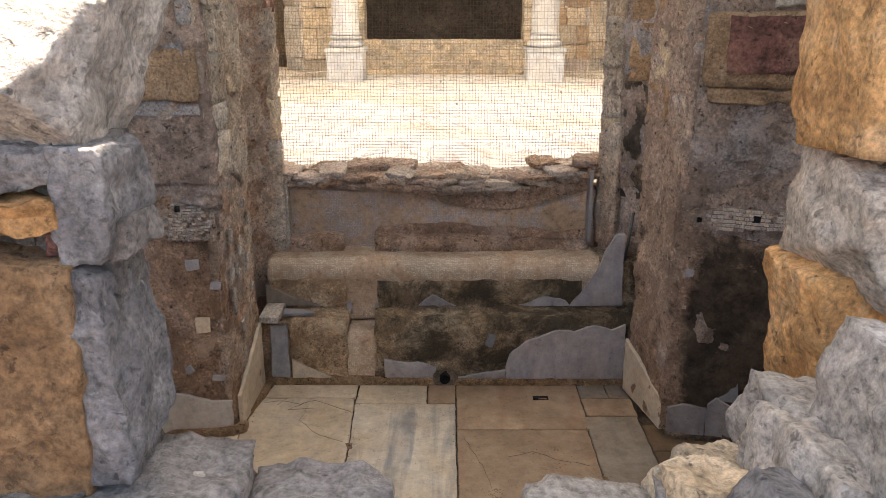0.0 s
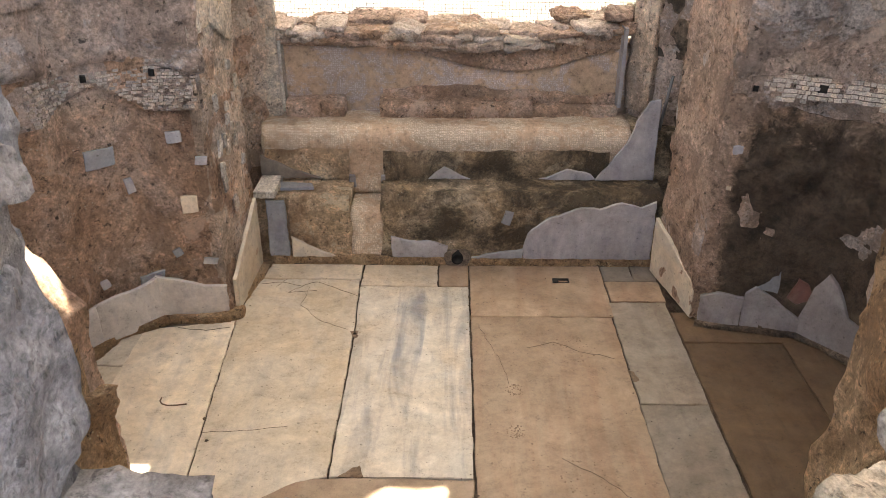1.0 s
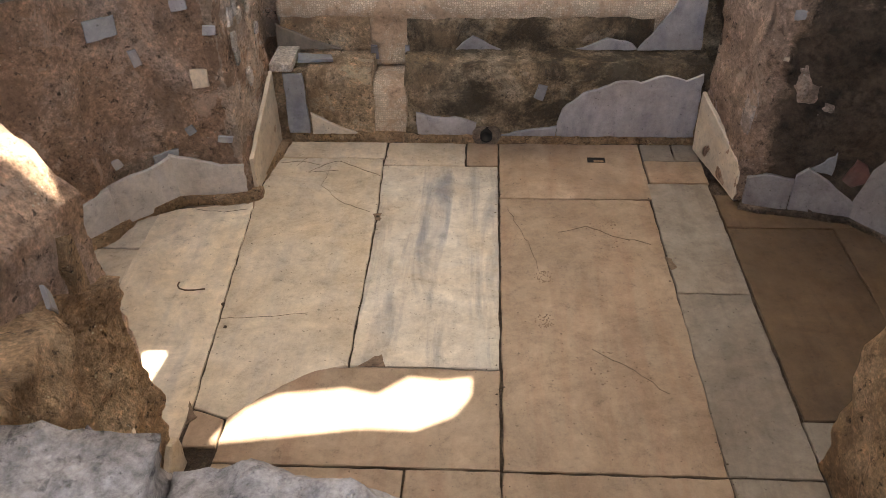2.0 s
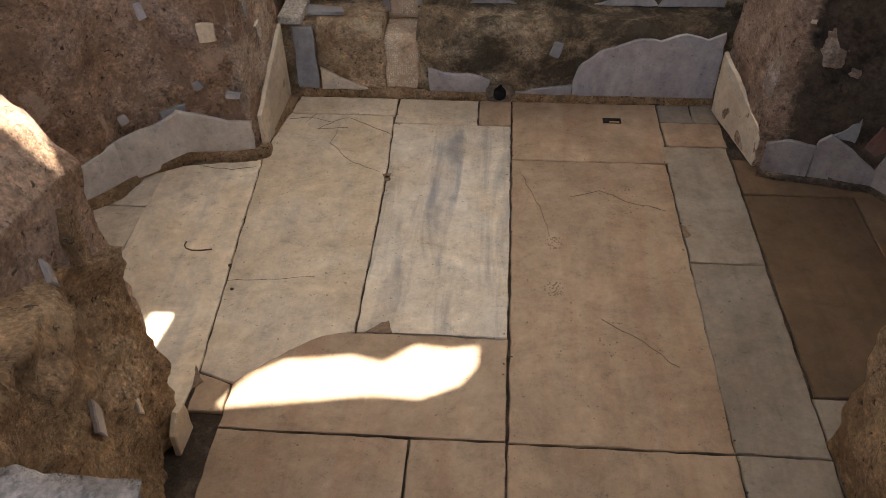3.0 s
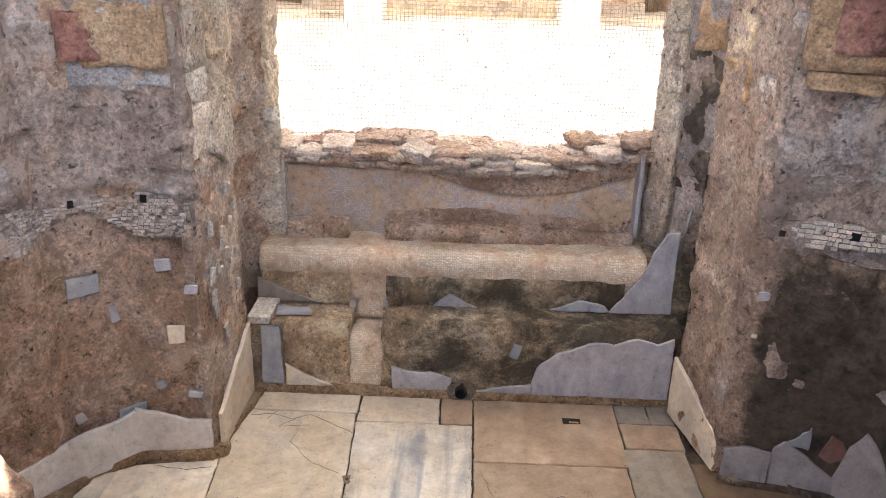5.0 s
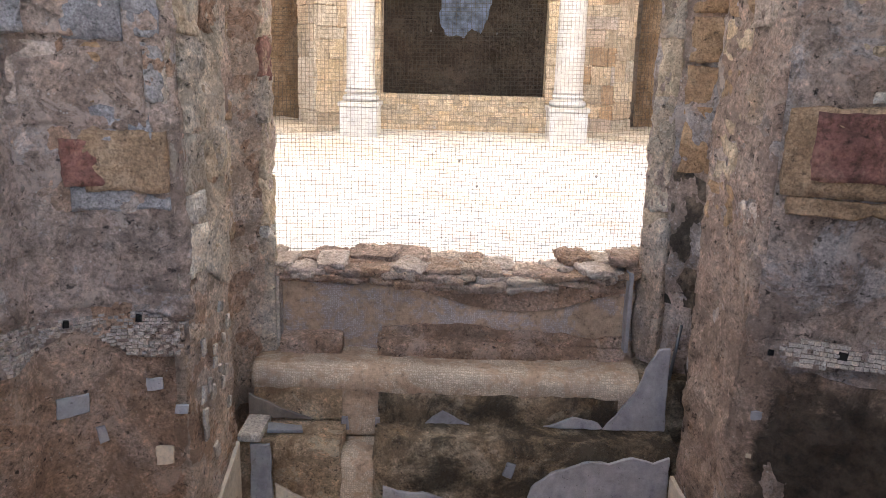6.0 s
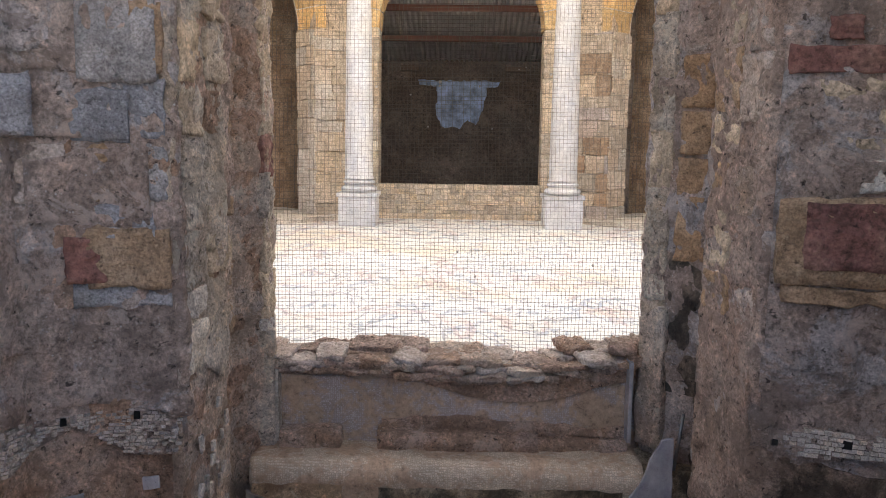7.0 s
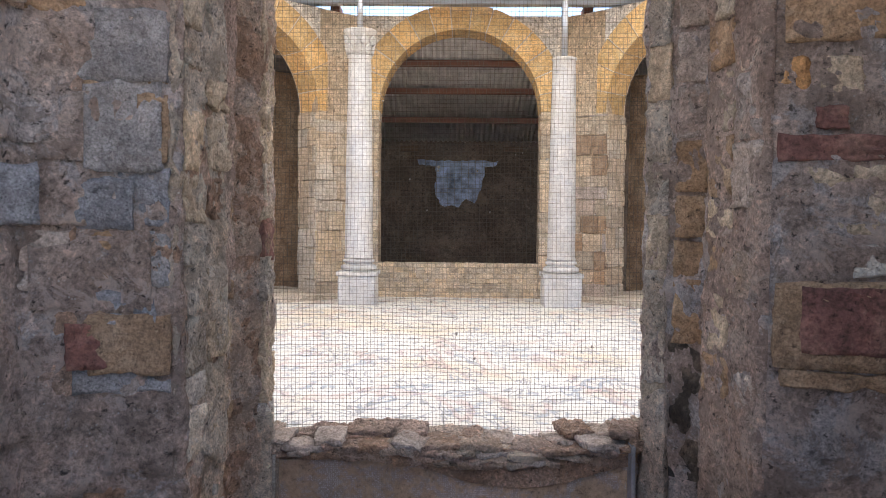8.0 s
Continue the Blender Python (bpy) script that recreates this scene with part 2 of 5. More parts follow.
M_PEACH = marble("peach_marble", (0.36, 0.264, 0.182), (0.3, 0.178, 0.112), (0.225, 0.145, 0.087), 40, 0.6)
M_GREYSLAB = marble("grey_paving_marble", (0.246, 0.211, 0.172), (0.15, 0.132, 0.114), (0.194, 0.145, 0.101), 70, 0.7)
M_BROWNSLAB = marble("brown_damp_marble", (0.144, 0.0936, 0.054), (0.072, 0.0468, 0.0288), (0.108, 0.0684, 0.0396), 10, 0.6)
M_DADO = marble("dado_marble", (0.37, 0.355, 0.365), (0.23, 0.23, 0.265), (0.31, 0.265, 0.235), 30, 0.7)
M_DADO_WARM = marble("warm_white_dado_marble", (0.58, 0.54, 0.49), (0.36, 0.36, 0.38), (0.46, 0.39, 0.32), 30, 0.6)
M_BLUEGREY = marble("blue_grey_marble", (0.3, 0.31, 0.33), (0.2, 0.21, 0.25), (0.33, 0.3, 0.27), 0, 0.7)
M_MOSAIC = tessera("worn_white_tesserae", (0.74, 0.62, 0.48), (0.6, 0.49, 0.37), 0.013, (0.5, 0.395, 0.285), 0.5)
M_MOSAIC_GREY = tessera("worn_grey_tesserae", (0.56, 0.485, 0.45), (0.44, 0.365, 0.325), 0.012, (0.4, 0.315, 0.265), 0.48)
M_TESSERA = stone("white_tessera", (0.5, 0.45, 0.4), (0.64, 0.58, 0.52), (0.74, 0.69, 0.62), 2.0, False, 0.004)
M_TESSERA_DULL = stone("dull_tessera", (0.36, 0.31, 0.275), (0.47, 0.41, 0.365), (0.58, 0.52, 0.47), 2.0, False, 0.004)
M_JOINT = mortar("joint_dirt", (0.06, 0.045, 0.03), (0.11, 0.08, 0.055), (0.18, 0.14, 0.1), 3)
# pale plaster, lightened further for hall light on the jambs
M_PLASTER_PALE = mortar("hall_lit_pale_plaster", (0.48, 0.385, 0.285), (0.66, 0.55, 0.43), (0.77, 0.68, 0.57), 1.0, wash=0.2)
M_PLASTER_PINK = mortar("pinkish_plaster", (0.36, 0.25, 0.19), (0.54, 0.39, 0.305), (0.66, 0.53, 0.43), 0.9)
M_PLASTER_ROSE = mortar("rosy_lime_plaster", (0.44, 0.32, 0.23), (0.64, 0.49, 0.375), (0.76, 0.64, 0.52), 1.0, wash=0.25)
M_PIER_EAST = mortar("pink_plaster_with_black_damp", (0.32, 0.22, 0.16), (0.48, 0.34, 0.255), (0.6, 0.465, 0.37), 0.9, zone=(1.30, 1.46, 0.95, 1.42))
M_BED = mortar("pale_bed_mortar", (0.21, 0.185, 0.17), (0.3, 0.27, 0.25), (0.4, 0.365, 0.335), 1.0)
M_BUFF_GREY = stone("grey_buff_stone", (0.35, 0.28, 0.23), (0.5, 0.41, 0.345), (0.62, 0.54, 0.48))
M_OCHRE_DULL = stone("dull_ochre_tufa", (0.288, 0.189, 0.113), (0.414, 0.279, 0.171), (0.522, 0.387, 0.261))
M_OCHRE_NEAR = stone("brown_ochre_tufa", (0.17, 0.095, 0.047), (0.25, 0.145, 0.072), (0.33, 0.21, 0.12))
M_BLUESTONE = stone("bluish_grey_limewash", (0.22, 0.215, 0.225), (0.31, 0.305, 0.32), (0.43, 0.425, 0.445), 1.2)
M_LIME = stone("weathered_limestone", (0.34, 0.3, 0.26), (0.46, 0.41, 0.365), (0.58, 0.53, 0.48))
M_PALE = stone("pale_limestone", (0.5, 0.44, 0.37), (0.65, 0.59, 0.51), (0.78, 0.72, 0.65))
M_RUBBLE = mortar("hall_rubble_mortar", (0.42, 0.3, 0.185), (0.58, 0.44, 0.29), (0.68, 0.56, 0.4), 0.6)
M_SPANDREL = mortar("pale_rubble_mortar", (0.5, 0.4, 0.3), (0.68, 0.59, 0.48), (0.78, 0.71, 0.62), 0.45, wash=0.3)
M_RUBBLE_STONE = stone("hall_rubble_stone", (0.46, 0.35, 0.22), (0.62, 0.49, 0.33), (0.72, 0.61, 0.46), 0.8)
M_ASHLAR = stone("hall_ashlar", (0.52, 0.42, 0.31), (0.66, 0.56, 0.43), (0.75, 0.67, 0.55), 0.7)
# dark brown: the room's shade is put into its wall colour
M_DIM = mortar("shaded_room_plaster", (0.12, 0.085, 0.055), (0.18, 0.13, 0.09), (0.25, 0.19, 0.14), 0.5)
M_REDMARBLE = marble("red_marble", (0.25, 0.12, 0.1), (0.35, 0.25, 0.22), (0.2, 0.1, 0.08), 20, 0.6)


def plain(name, col, rough=0.6, metal=0.0, vary=0.25, scale=8):
    m, nt, b = node_mat(name, rough)
    co = coords(nt)
    f = ramp(nt, tex_noise(nt, co, scale, 6, 0.65), [(0.3, grey(1 - vary)), (0.7, grey(1 + vary * 0.4))])
    nt.links.new(mix(nt, 1.0, col, f, "MULTIPLY"), b.inputs["Base Color"])
    b.inputs["Metallic"].default_value = metal
    bump(nt, b, tex_noise(nt, co, scale * 5, 6, 0.7), 0.3, 0.004)
    return m


M_LEAF = plain("green_leaves", (0.06, 0.1, 0.03), 0.6, 0, 0.5, 3)
M_STAIN = plain("dark_lichen", (0.22, 0.15, 0.1), 0.9, 0, 0.5, 60)
# black that paints the shade inside holes onto flat plates
M_HOLE = plain("hollow_shade_black", (0.012, 0.01, 0.008), 0.95)
M_LEAD = plain("dull_lead", (0.2, 0.2, 0.2), 0.5, 0.6)
M_WOOD = plain("dry_wood", (0.16, 0.1, 0.06), 0.85, 0, 0.4, 20)
M_NET = plain("net_cord", (0.22, 0.185, 0.14), 0.8)
M_NICHE_TOP = plain("dark_niche_top", (0.1, 0.09, 0.08), 0.8)
M_CORRUGATED = plain("weathered_fibre_cement", (0.58, 0.54, 0.5), 0.8, 0, 0.35, 3)
M_PURLIN = plain("rusty_purlin", (0.2, 0.075, 0.04), 0.75, 0, 0.3, 6)
M_STEEL = plain("galvanised_steel", (0.45, 0.46, 0.48), 0.4, 0.7, 0.2, 5)
M_FAR_OPENING = plain("bluish_far_opening", (0.4, 0.49, 0.68), 0.35, 0, 0.75, 5)


def translucent(name, through_col):
    m = bpy.data.materials.new(name)
    m.use_nodes = True
    nt = m.node_tree
    nt.nodes.clear()
    out = nt.nodes.new("ShaderNodeOutputMaterial")
    t = nt.nodes.new("ShaderNodeBsdfTranslucent")
    t.inputs["Color"].default_value = (*through_col, 1)
    nt.links.new(t.outputs[0], out.inputs["Surface"])
    return m


M_SHEET = translucent("milky_roof_sheet", (0.40, 0.405, 0.415))
# passes less light, to darken the upper walls beneath
M_SHEET_DIM = translucent("dimming_roof_sheet", (0.23, 0.235, 0.245))
M_HALLSHEET = translucent("sun_softening_sheet", (0.67, 0.64, 0.59))


def hall_mosaic(name):
    """Pale mosaic ground with faded grey-blue and reddish sea figures."""
    m, nt, b = node_mat(name, 0.7)
    co = coords(nt)
    col = ramp(nt, tex_noise(nt, co, 0.5, 4), [(0.35, (0.72, 0.66, 0.56)), (0.5, (0.78, 0.74, 0.66)), (0.65, (0.72, 0.61, 0.45))])
    wv = tex_noise(nt, stretch(nt, co, 0.9, 0.6, 1), 1.5, 5, 0.55, 2.6)
    line = ramp(nt, wv, [(0.47, grey(0)), (0.485, grey(1)), (0.5, grey(1)), (0.515, grey(0))])
    col = mix(nt, maths(nt, "MULTIPLY", line, 0.7), col, (0.2, 0.21, 0.23))
    w2 = tex_noise(nt, stretch(nt, co, 1.1, 0.7, 1, 12), 1.2, 5, 0.55, 3.0)
    l2 = ramp(nt, w2, [(0.58, grey(0)), (0.61, grey(1)), (0.64, grey(1)), (0.67, grey(0))])
    col = mix(nt, maths(nt, "MULTIPLY", l2, 0.7), col, (0.3, 0.34, 0.38))
    w3 = tex_noise(nt, stretch(nt, co, 1.0, 0.5, 1, -15), 0.7, 5, 0.55, 2.6)
    l3 = ramp(nt, w3, [(0.38, grey(0)), (0.40, grey(1)), (0.43, grey(1)), (0.45, grey(0))])
    col = mix(nt, maths(nt, "MULTIPLY", l3, 0.32), col, (0.42, 0.2, 0.15))
    fine = tex_noise(nt, co, 40, 5, 0.8)
    col = mix(nt, 0.5, col, ramp(nt, fine, [(0.3, grey(0.6)), (0.6, grey(1.1))]), "MULTIPLY")
    nt.links.new(col, b.inputs["Base Color"])
    bump(nt, b, fine, 0.2, 0.005)
    return m


M_HALL = hall_mosaic("figured_mosaic")


# ---- mesh helpers ----
def thing(name, label, category, kind="", group=""):
    return tagged(new(name), label, category, group, kind)


def part(name, bm, material, parent=None, label="", smooth=False, m=None):
    me = bpy.data.meshes.new(name)
    bmesh.ops.recalc_face_normals(bm, faces=bm.faces)
    bm.to_mesh(me)
    bm.free()
    me.materials.append(material)
    if smooth:
        for p in me.polygons:
            p.use_smooth = True
    ob = new(name, me)
    if m is not None:
        ob.matrix_basis = m
    if parent:
        ob.parent = parent
    if label:
        ob["label"] = label
    return ob


def fbm(v, freq, octaves=4, gain=0.55):
    total, amp = 0.0, 1.0
    p = Vector(v) * freq
    for _ in range(octaves):
        total += amp * noise.noise(p)
        p = p * 2.03 + Vector((7.1, 3.3, 5.7))
        amp *= gain
    return total


def box_bm(x0, x1, y0, y1, z0, z1, bevel=0.0, bm=None):
    bm2 = bmesh.new()
    bmesh.ops.create_cube(bm2, size=1)
    for v in bm2.verts:
        v.co = Vector(((x0 + x1) / 2 + v.co.x * (x1 - x0), (y0 + y1) / 2 + v.co.y * (y1 - y0), (z0 + z1) / 2 + v.co.z * (z1 - z0)))
    if bevel:
        bmesh.ops.bevel(bm2, geom=bm2.edges[:], offset=bevel, segments=2, affect="EDGES", profile=0.6)
    if bm is None:
        return bm2
    me = bpy.data.meshes.new("tmp")
    bm2.to_mesh(me)
    bm2.free()
    bm.from_mesh(me)
    bpy.data.meshes.remove(me)
    return bm


def rock_bm(size, seed, cuts=9, blend=0.35, lump=0.10, grit=0.02, facets=0):
    """An irregular worn stone filling a box of that size round the origin."""
    bm = bmesh.new()
    bmesh.ops.create_cube(bm, size=2)
    bmesh.ops.subdivide_edges(bm, edges=bm.edges[:], cuts=cuts, use_grid_fill=True)
    off = Vector((seed * 13.7, seed * 5.1, seed * 2.9))
    small = min(size)
    rnd = random.Random(int(seed * 7 + 1))
    cutters = []
    for _ in range(facets):
        n = Vector((rnd.gauss(0, 1), rnd.gauss(0, 1), rnd.gauss(0, 1))).normalized()
        cutters.append((n, (abs(n.x) + abs(n.y) + abs(n.z)) * rnd.uniform(0.72, 0.88)))
    for v in bm.verts:
        p = v.co.copy()
        q = p.normalized() * 1.12
        p = p.lerp(q, blend)
        for n, d in cutters:
            over = p.dot(n) - d
            if over > 0:
                p = p - n * over
        w = Vector((p.x * size[0] / 2, p.y * size[1] / 2, p.z * size[2] / 2))
        d = lump * small * fbm(w + off, 1.6 / small, 3) + grit * fbm(w + off * 2, 14, 4, 0.6)
        n = Vector((p.x / size[0], p.y / size[1], p.z / size[2])).normalized()
        v.co = w + n * d
    return bm


def rock(name, centre, size, material, seed, parent=None, turn=(0, 0, 0), label="", **kw):
    return part(name, rock_bm(size, seed, **kw), material, parent, label, True, pose(*centre, *turn))


def sheet_bm(path, z0, z1, inward, thick, step=0.04, amp=0.02, freq=3.0, seed=0, rim=0.06):
    """A rough standing wall along a plan path. z1: a number or a function of the distance along it. inward: +1 when the
    seen face lies to the left of the path's direction."""
    pts = [Vector((*p, 0)) for p in path]
    cum = [0.0]
    for a, b in zip(pts, pts[1:]):
        cum.append(cum[-1] + (b - a).length)
    marks = []
    for k, (a, b) in enumerate(zip(pts, pts[1:])):
        n = max(1, round((b - a).length / step))
        for i in range(n):
            marks.append((cum[k] + (b - a).length * i / n, a.lerp(b, i / n), k))
    marks.append((cum[-1], pts[-1], len(pts) - 2))
    dirs = [(b - a).normalized() for a, b in zip(pts, pts[1:])]
    top = z1 if callable(z1) else (lambda s: z1)
    bot = z0 if callable(z0) else (lambda s: z0)
    rows = max(2, round(max(top(s) - bot(s) for s, _, _ in marks) / step))
    bm = bmesh.new()
    front, back = [], []
    off = Vector((seed * 9.1, seed * 4.3, seed * 6.7))
    for i, (s, p, k) in enumerate(marks):
        d = dirs[k]
        if i and marks[i - 1][2] != k:
            d = (dirs[k] + dirs[k - 1]).normalized()
        n = Vector((-d.y, d.x, 0)) * inward
        t = top(s) + rim * fbm(Vector((s, 0, 0)) + off, 2.5, 4)
        lo = bot(s) + (0.4 * rim * fbm(Vector((s, 5, 0)) + off, 4, 4) if callable(z0) else 0)
        cf, cb = [], []
        for j in range(rows + 1):
            w = Vector((p.x, p.y, lo + (t - lo) * j / rows))
            disp = amp * 1.3 * fbm(w + off, freq, 4, 0.55) + min(amp, 0.02) * 0.35 * fbm(w + off, 24, 3, 0.6)
            cf.append(bm.verts.new(w + n * disp))
            cb.append(bm.verts.new(w - n * thick))
        front.append(cf)
        back.append(cb)
    for i in range(len(marks) - 1):
        for j in range(rows):
            bm.faces.new((front[i][j], front[i + 1][j], front[i + 1][j + 1], front[i][j + 1]))
            bm.faces.new((back[i][j], back[i][j + 1], back[i + 1][j + 1], back[i + 1][j]))
        bm.faces.new((front[i][rows], front[i + 1][rows], back[i + 1][rows], back[i][rows]))
        bm.faces.new((front[i][0], back[i][0], back[i + 1][0], front[i + 1][0]))
    for i in (0, len(marks) - 1):
        for j in range(rows):
            bm.faces.new((front[i][j], front[i][j + 1], back[i][j + 1], back[i][j]))
    return bm


def profile_bm(profile, x0, x1, step=0.03, amp=0.008, freq=6, seed=0):
    """A rough bar: a closed (y, z) outline carried along x."""
    fine = []
    m = len(profile)
    for k in range(m):
        a, b = Vector(profile[k]), Vector(profile[(k + 1) % m])
        n = max(1, round((b - a).length / step))
        fine += [a.lerp(b, i / n) for i in range(n)]
    c = sum(fine, Vector((0, 0))) / len(fine)
    n = max(2, round((x1 - x0) / step))
    bm = bmesh.new()
    rings = []
    off = Vector((seed * 3.3, seed * 8.1, seed))
    for i in range(n + 1):
        x = x0 + (x1 - x0) * i / n
        ring = []
        for q in fine:
            w = Vector((x, q.x, q.y))
            d = (q - c).normalized() * amp * 1.5 * fbm(w + off, freq, 4)
            ring.append(bm.verts.new((x + (amp * fbm(w + off * 2, freq * 1.5, 3) if i in (0, n) else 0), q.x + d.x, q.y + d.y)))
        rings.append(ring)
    for a, b in zip(rings, rings[1:]):
        for k in range(len(fine)):
            bm.faces.new((a[k], a[(k + 1) % len(fine)], b[(k + 1) % len(fine)], b[k]))
    bm.faces.new(rings[0])
    bm.faces.new(rings[-1][::-1])
    return bm


def arc(a, b, mid_push, n=10):
    """A bowed line from a to b that swells by mid_push (x, y) at its middle."""
    out = []
    for i in range(n + 1):
        t = i / n
        w = 4 * t * (1 - t)
        out.append((a[0] + (b[0] - a[0]) * t + mid_push[0] * w, a[1] + (b[1] - a[1]) * t + mid_push[1] * w))
    return out


def plate_bm(outline, depth, ragged=0.0, seed=0, sub=0.03):
    """A thin slab: an outline in (u, v), thickness depth along w; broken edges where ragged."""
    pts = []
    rnd = random.Random(seed)
    m = len(outline)
    for k in range(m):
        a, b = Vector(outline[k]), Vector(outline[(k + 1) % m])
        n = max(1, round((b - a).length / sub)) if ragged else 1
        for i in range(n):
            p = a.lerp(b, i / n)
            if ragged:
                p += Vector((rnd.uniform(-1, 1), rnd.uniform(-1, 1))) * ragged
            pts.append(p)
    bm = bmesh.new()
    lo = [bm.verts.new((p.x, p.y, 0)) for p in pts]
    f = bm.faces.new(lo)
    r = bmesh.ops.extrude_face_region(bm, geom=[f])
    for v in r["geom"]:
        if isinstance(v, bmesh.types.BMVert):
            v.co.z += depth
    bmesh.ops.bevel(bm, geom=[e for e in bm.edges if all(v.co.z > depth * 0.5 for v in e.verts)], offset=min(0.004, depth * 0.3), segments=1, affect="EDGES")
    return bm


FACING = Matrix(((1, 0, 0, 0), (0, 0, -1, 0), (0, 1, 0, 0), (0, 0, 0, 1)))   # (u, v, w) to x, z, towards -y


# ---- pool floor ----
floor = thing("floor", "pool floor of large worn marble slabs with dark joints", "floor", "structure")
part("bedding", box_bm(-3.2, 3.2, 1.6, 5.72, -0.12, -0.012), M_JOINT, floor)
SLABS = [
    (-1.24, -0.605, 5.40, 5.585, M_WHITE), (-0.595, -0.135, 5.325, 5.585, M_WHITE), (-0.125, 0.052, 5.325, 5.585, M_PEACH),
    (0.062, 0.872, 5.0, 5.585, M_PEACH), (0.882, 1.06, 5.40, 5.585, M_GREYSLAB), (1.068, 1.2, 5.40, 5.585, M_GREYSLAB),
    (0.882, 1.2, 5.165, 5.392, M_PEACH), (0.062, 0.856, 3.235, 4.992, M_PEACH),
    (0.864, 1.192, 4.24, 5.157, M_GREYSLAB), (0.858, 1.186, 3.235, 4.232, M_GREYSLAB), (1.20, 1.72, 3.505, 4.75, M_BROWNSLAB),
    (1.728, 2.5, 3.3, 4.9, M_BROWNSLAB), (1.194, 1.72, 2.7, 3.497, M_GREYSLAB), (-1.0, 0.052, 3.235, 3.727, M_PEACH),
    (-1.0, -0.3, 2.4, 3.227, M_PEACH), (-0.292, 0.052, 2.4, 3.227, M_PEACH), (0.06, 0.856, 2.4, 3.227, M_PEACH), (0.864, 1.186, 2.4, 3.227, M_GREYSLAB),
    (-2.4, -1.728, 3.3, 4.5, M_WHITE), (-2.2, -1.728, 4.508, 4.8, M_WHITE),
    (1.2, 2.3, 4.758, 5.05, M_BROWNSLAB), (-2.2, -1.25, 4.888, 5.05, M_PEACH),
    (-1.0, 1.2, 1.7, 2.392, M_PEACH),
]
for k, (x0, x1, y0, y1, mm) in enumerate(SLABS):
    rnd = random.Random(k)
    o = plate_bm([(x0, y0), (x1, y0), (x1, y1), (x0, y1)], 0.02, 0.0034, k, 0.05)
    part("slab", o, mm, floor, m=pose(0, 0, -0.02 + rnd.uniform(-0.0015, 0.0015)))
for o, mm in (([(-1.146, 3.49), (-1.0, 3.44), (-0.82, 3.612), (-0.70, 3.70), (-0.574, 3.735), (-0.582, 4.8), (-0.608, 5.392), (-1.24, 5.392), (-1.252, 4.93), (-1.2, 4.2)], M_WHITE),
              ([(-0.567, 3.735), (0.052, 3.735), (0.052, 5.317), (-0.598, 5.317), (-0.574, 4.8)], M_STREAK),
              ([(-1.72, 3.3), (-1.16, 3.3), (-1.153, 3.49), (-1.207, 4.2), (-1.257, 4.93), (-1.74, 4.83), (-1.725, 4.2)], M_WHITE),
              ([(-1.14, 3.3), (-1.008, 3.3), (-1.008, 3.43), (-1.14, 3.48)], M_PEACH)):
    part("slab", plate_bm(o, 0.02, 0.0034, 77, 0.05), mm, floor, m=pose(0, 0, -0.02))



def crack(points, width=0.003, seed=0):
    """A dirt-filled crack in the paving."""
    rnd = random.Random(seed)
    line = []
    for a, b in zip(points, points[1:]):
        a, b = Vector(a), Vector(b)
        n = max(1, round((b - a).length / 0.04))
        line += [a.lerp(b, i / n) + Vector((rnd.gauss(0, 0.004), rnd.gauss(0, 0.004))) for i in range(n)]
    line.append(Vector(points[-1]))
    bm = bmesh.new()
    rows = []
    for i, p in enumerate(line):
        d = (line[min(i + 1, len(line) - 1)] - line[max(i - 1, 0)]).normalized()
        n = Vector((-d.y, d.x)) * width * rnd.uniform(0.15, 0.5)
        rows.append([bm.verts.new((p.x + n.x, p.y + n.y, 0.0)), bm.verts.new((p.x, p.y, 0.0022)), bm.verts.new((p.x - n.x, p.y - n.y, 0.0))])
    for a, b in zip(rows, rows[1:]):
        bm.faces.new((a[0], b[0], b[1], a[1]))
        bm.faces.new((a[1], b[1], b[2], a[2]))
    part("crack", bm, M_JOINT, floor)


crack([(-1.2, 5.33), (-1.08, 5.36), (-0.95, 5.31), (-0.86, 5.36), (-0.6, 5.2)], 0.003, 1)
crack([(-0.95, 5.31), (-1.02, 5.24), (-0.85, 5.26)], 0.002, 2)
crack([(-1.05, 5.39), (-1.1, 5.3)], 0.002, 3)
crack([(-0.9, 5.3), (-0.92, 5.1), (-0.8, 4.95), (-0.62, 4.85)], 0.0013, 4)
crack([(-1.55, 4.86), (-1.4, 4.83), (-1.27, 4.86)], 0.004, 5)
crack([(0.1, 4.9), (0.2, 4.6), (0.24, 4.38)], 0.002, 6)
crack([(0.44, 3.86), (0.52, 3.8), (0.6, 3.74), (0.72, 3.62)], 0.003, 7)
crack([(0.35, 4.68), (0.5, 4.75), (0.62, 4.66), (0.8, 4.6)], 0.002, 8)
crack([(-1.18, 4.0), (-1.0, 4.02), (-0.8, 4.05)], 0.0012, 9)
rnd = random.Random(61)
for cx, cy, cr, n in ((0.262, 4.335, 0.045, 70), (0.25, 4.03, 0.045, 60), (0.6, 4.68, 0.13, 40), (0.55, 3.75, 0.13, 40)):
    bm = bmesh.new()
    for k in range(n):
        r = cr * math.sqrt(rnd.random())
        a = rnd.random() * math.tau
        q = rnd.uniform(0.0015, 0.006)
        ring = [bm.verts.new((cx + r * math.cos(a) + q * rnd.uniform(0.6, 1.2) * math.cos(j * 1.047), cy + r * math.sin(a) + q * rnd.uniform(0.6, 1.2) * math.sin(j * 1.047), 0.0006 + k * 0.00002)) for j in range(6)]
        bm.faces.new(ring)
    part("lichen_spot", bm, M_STAIN, floor)
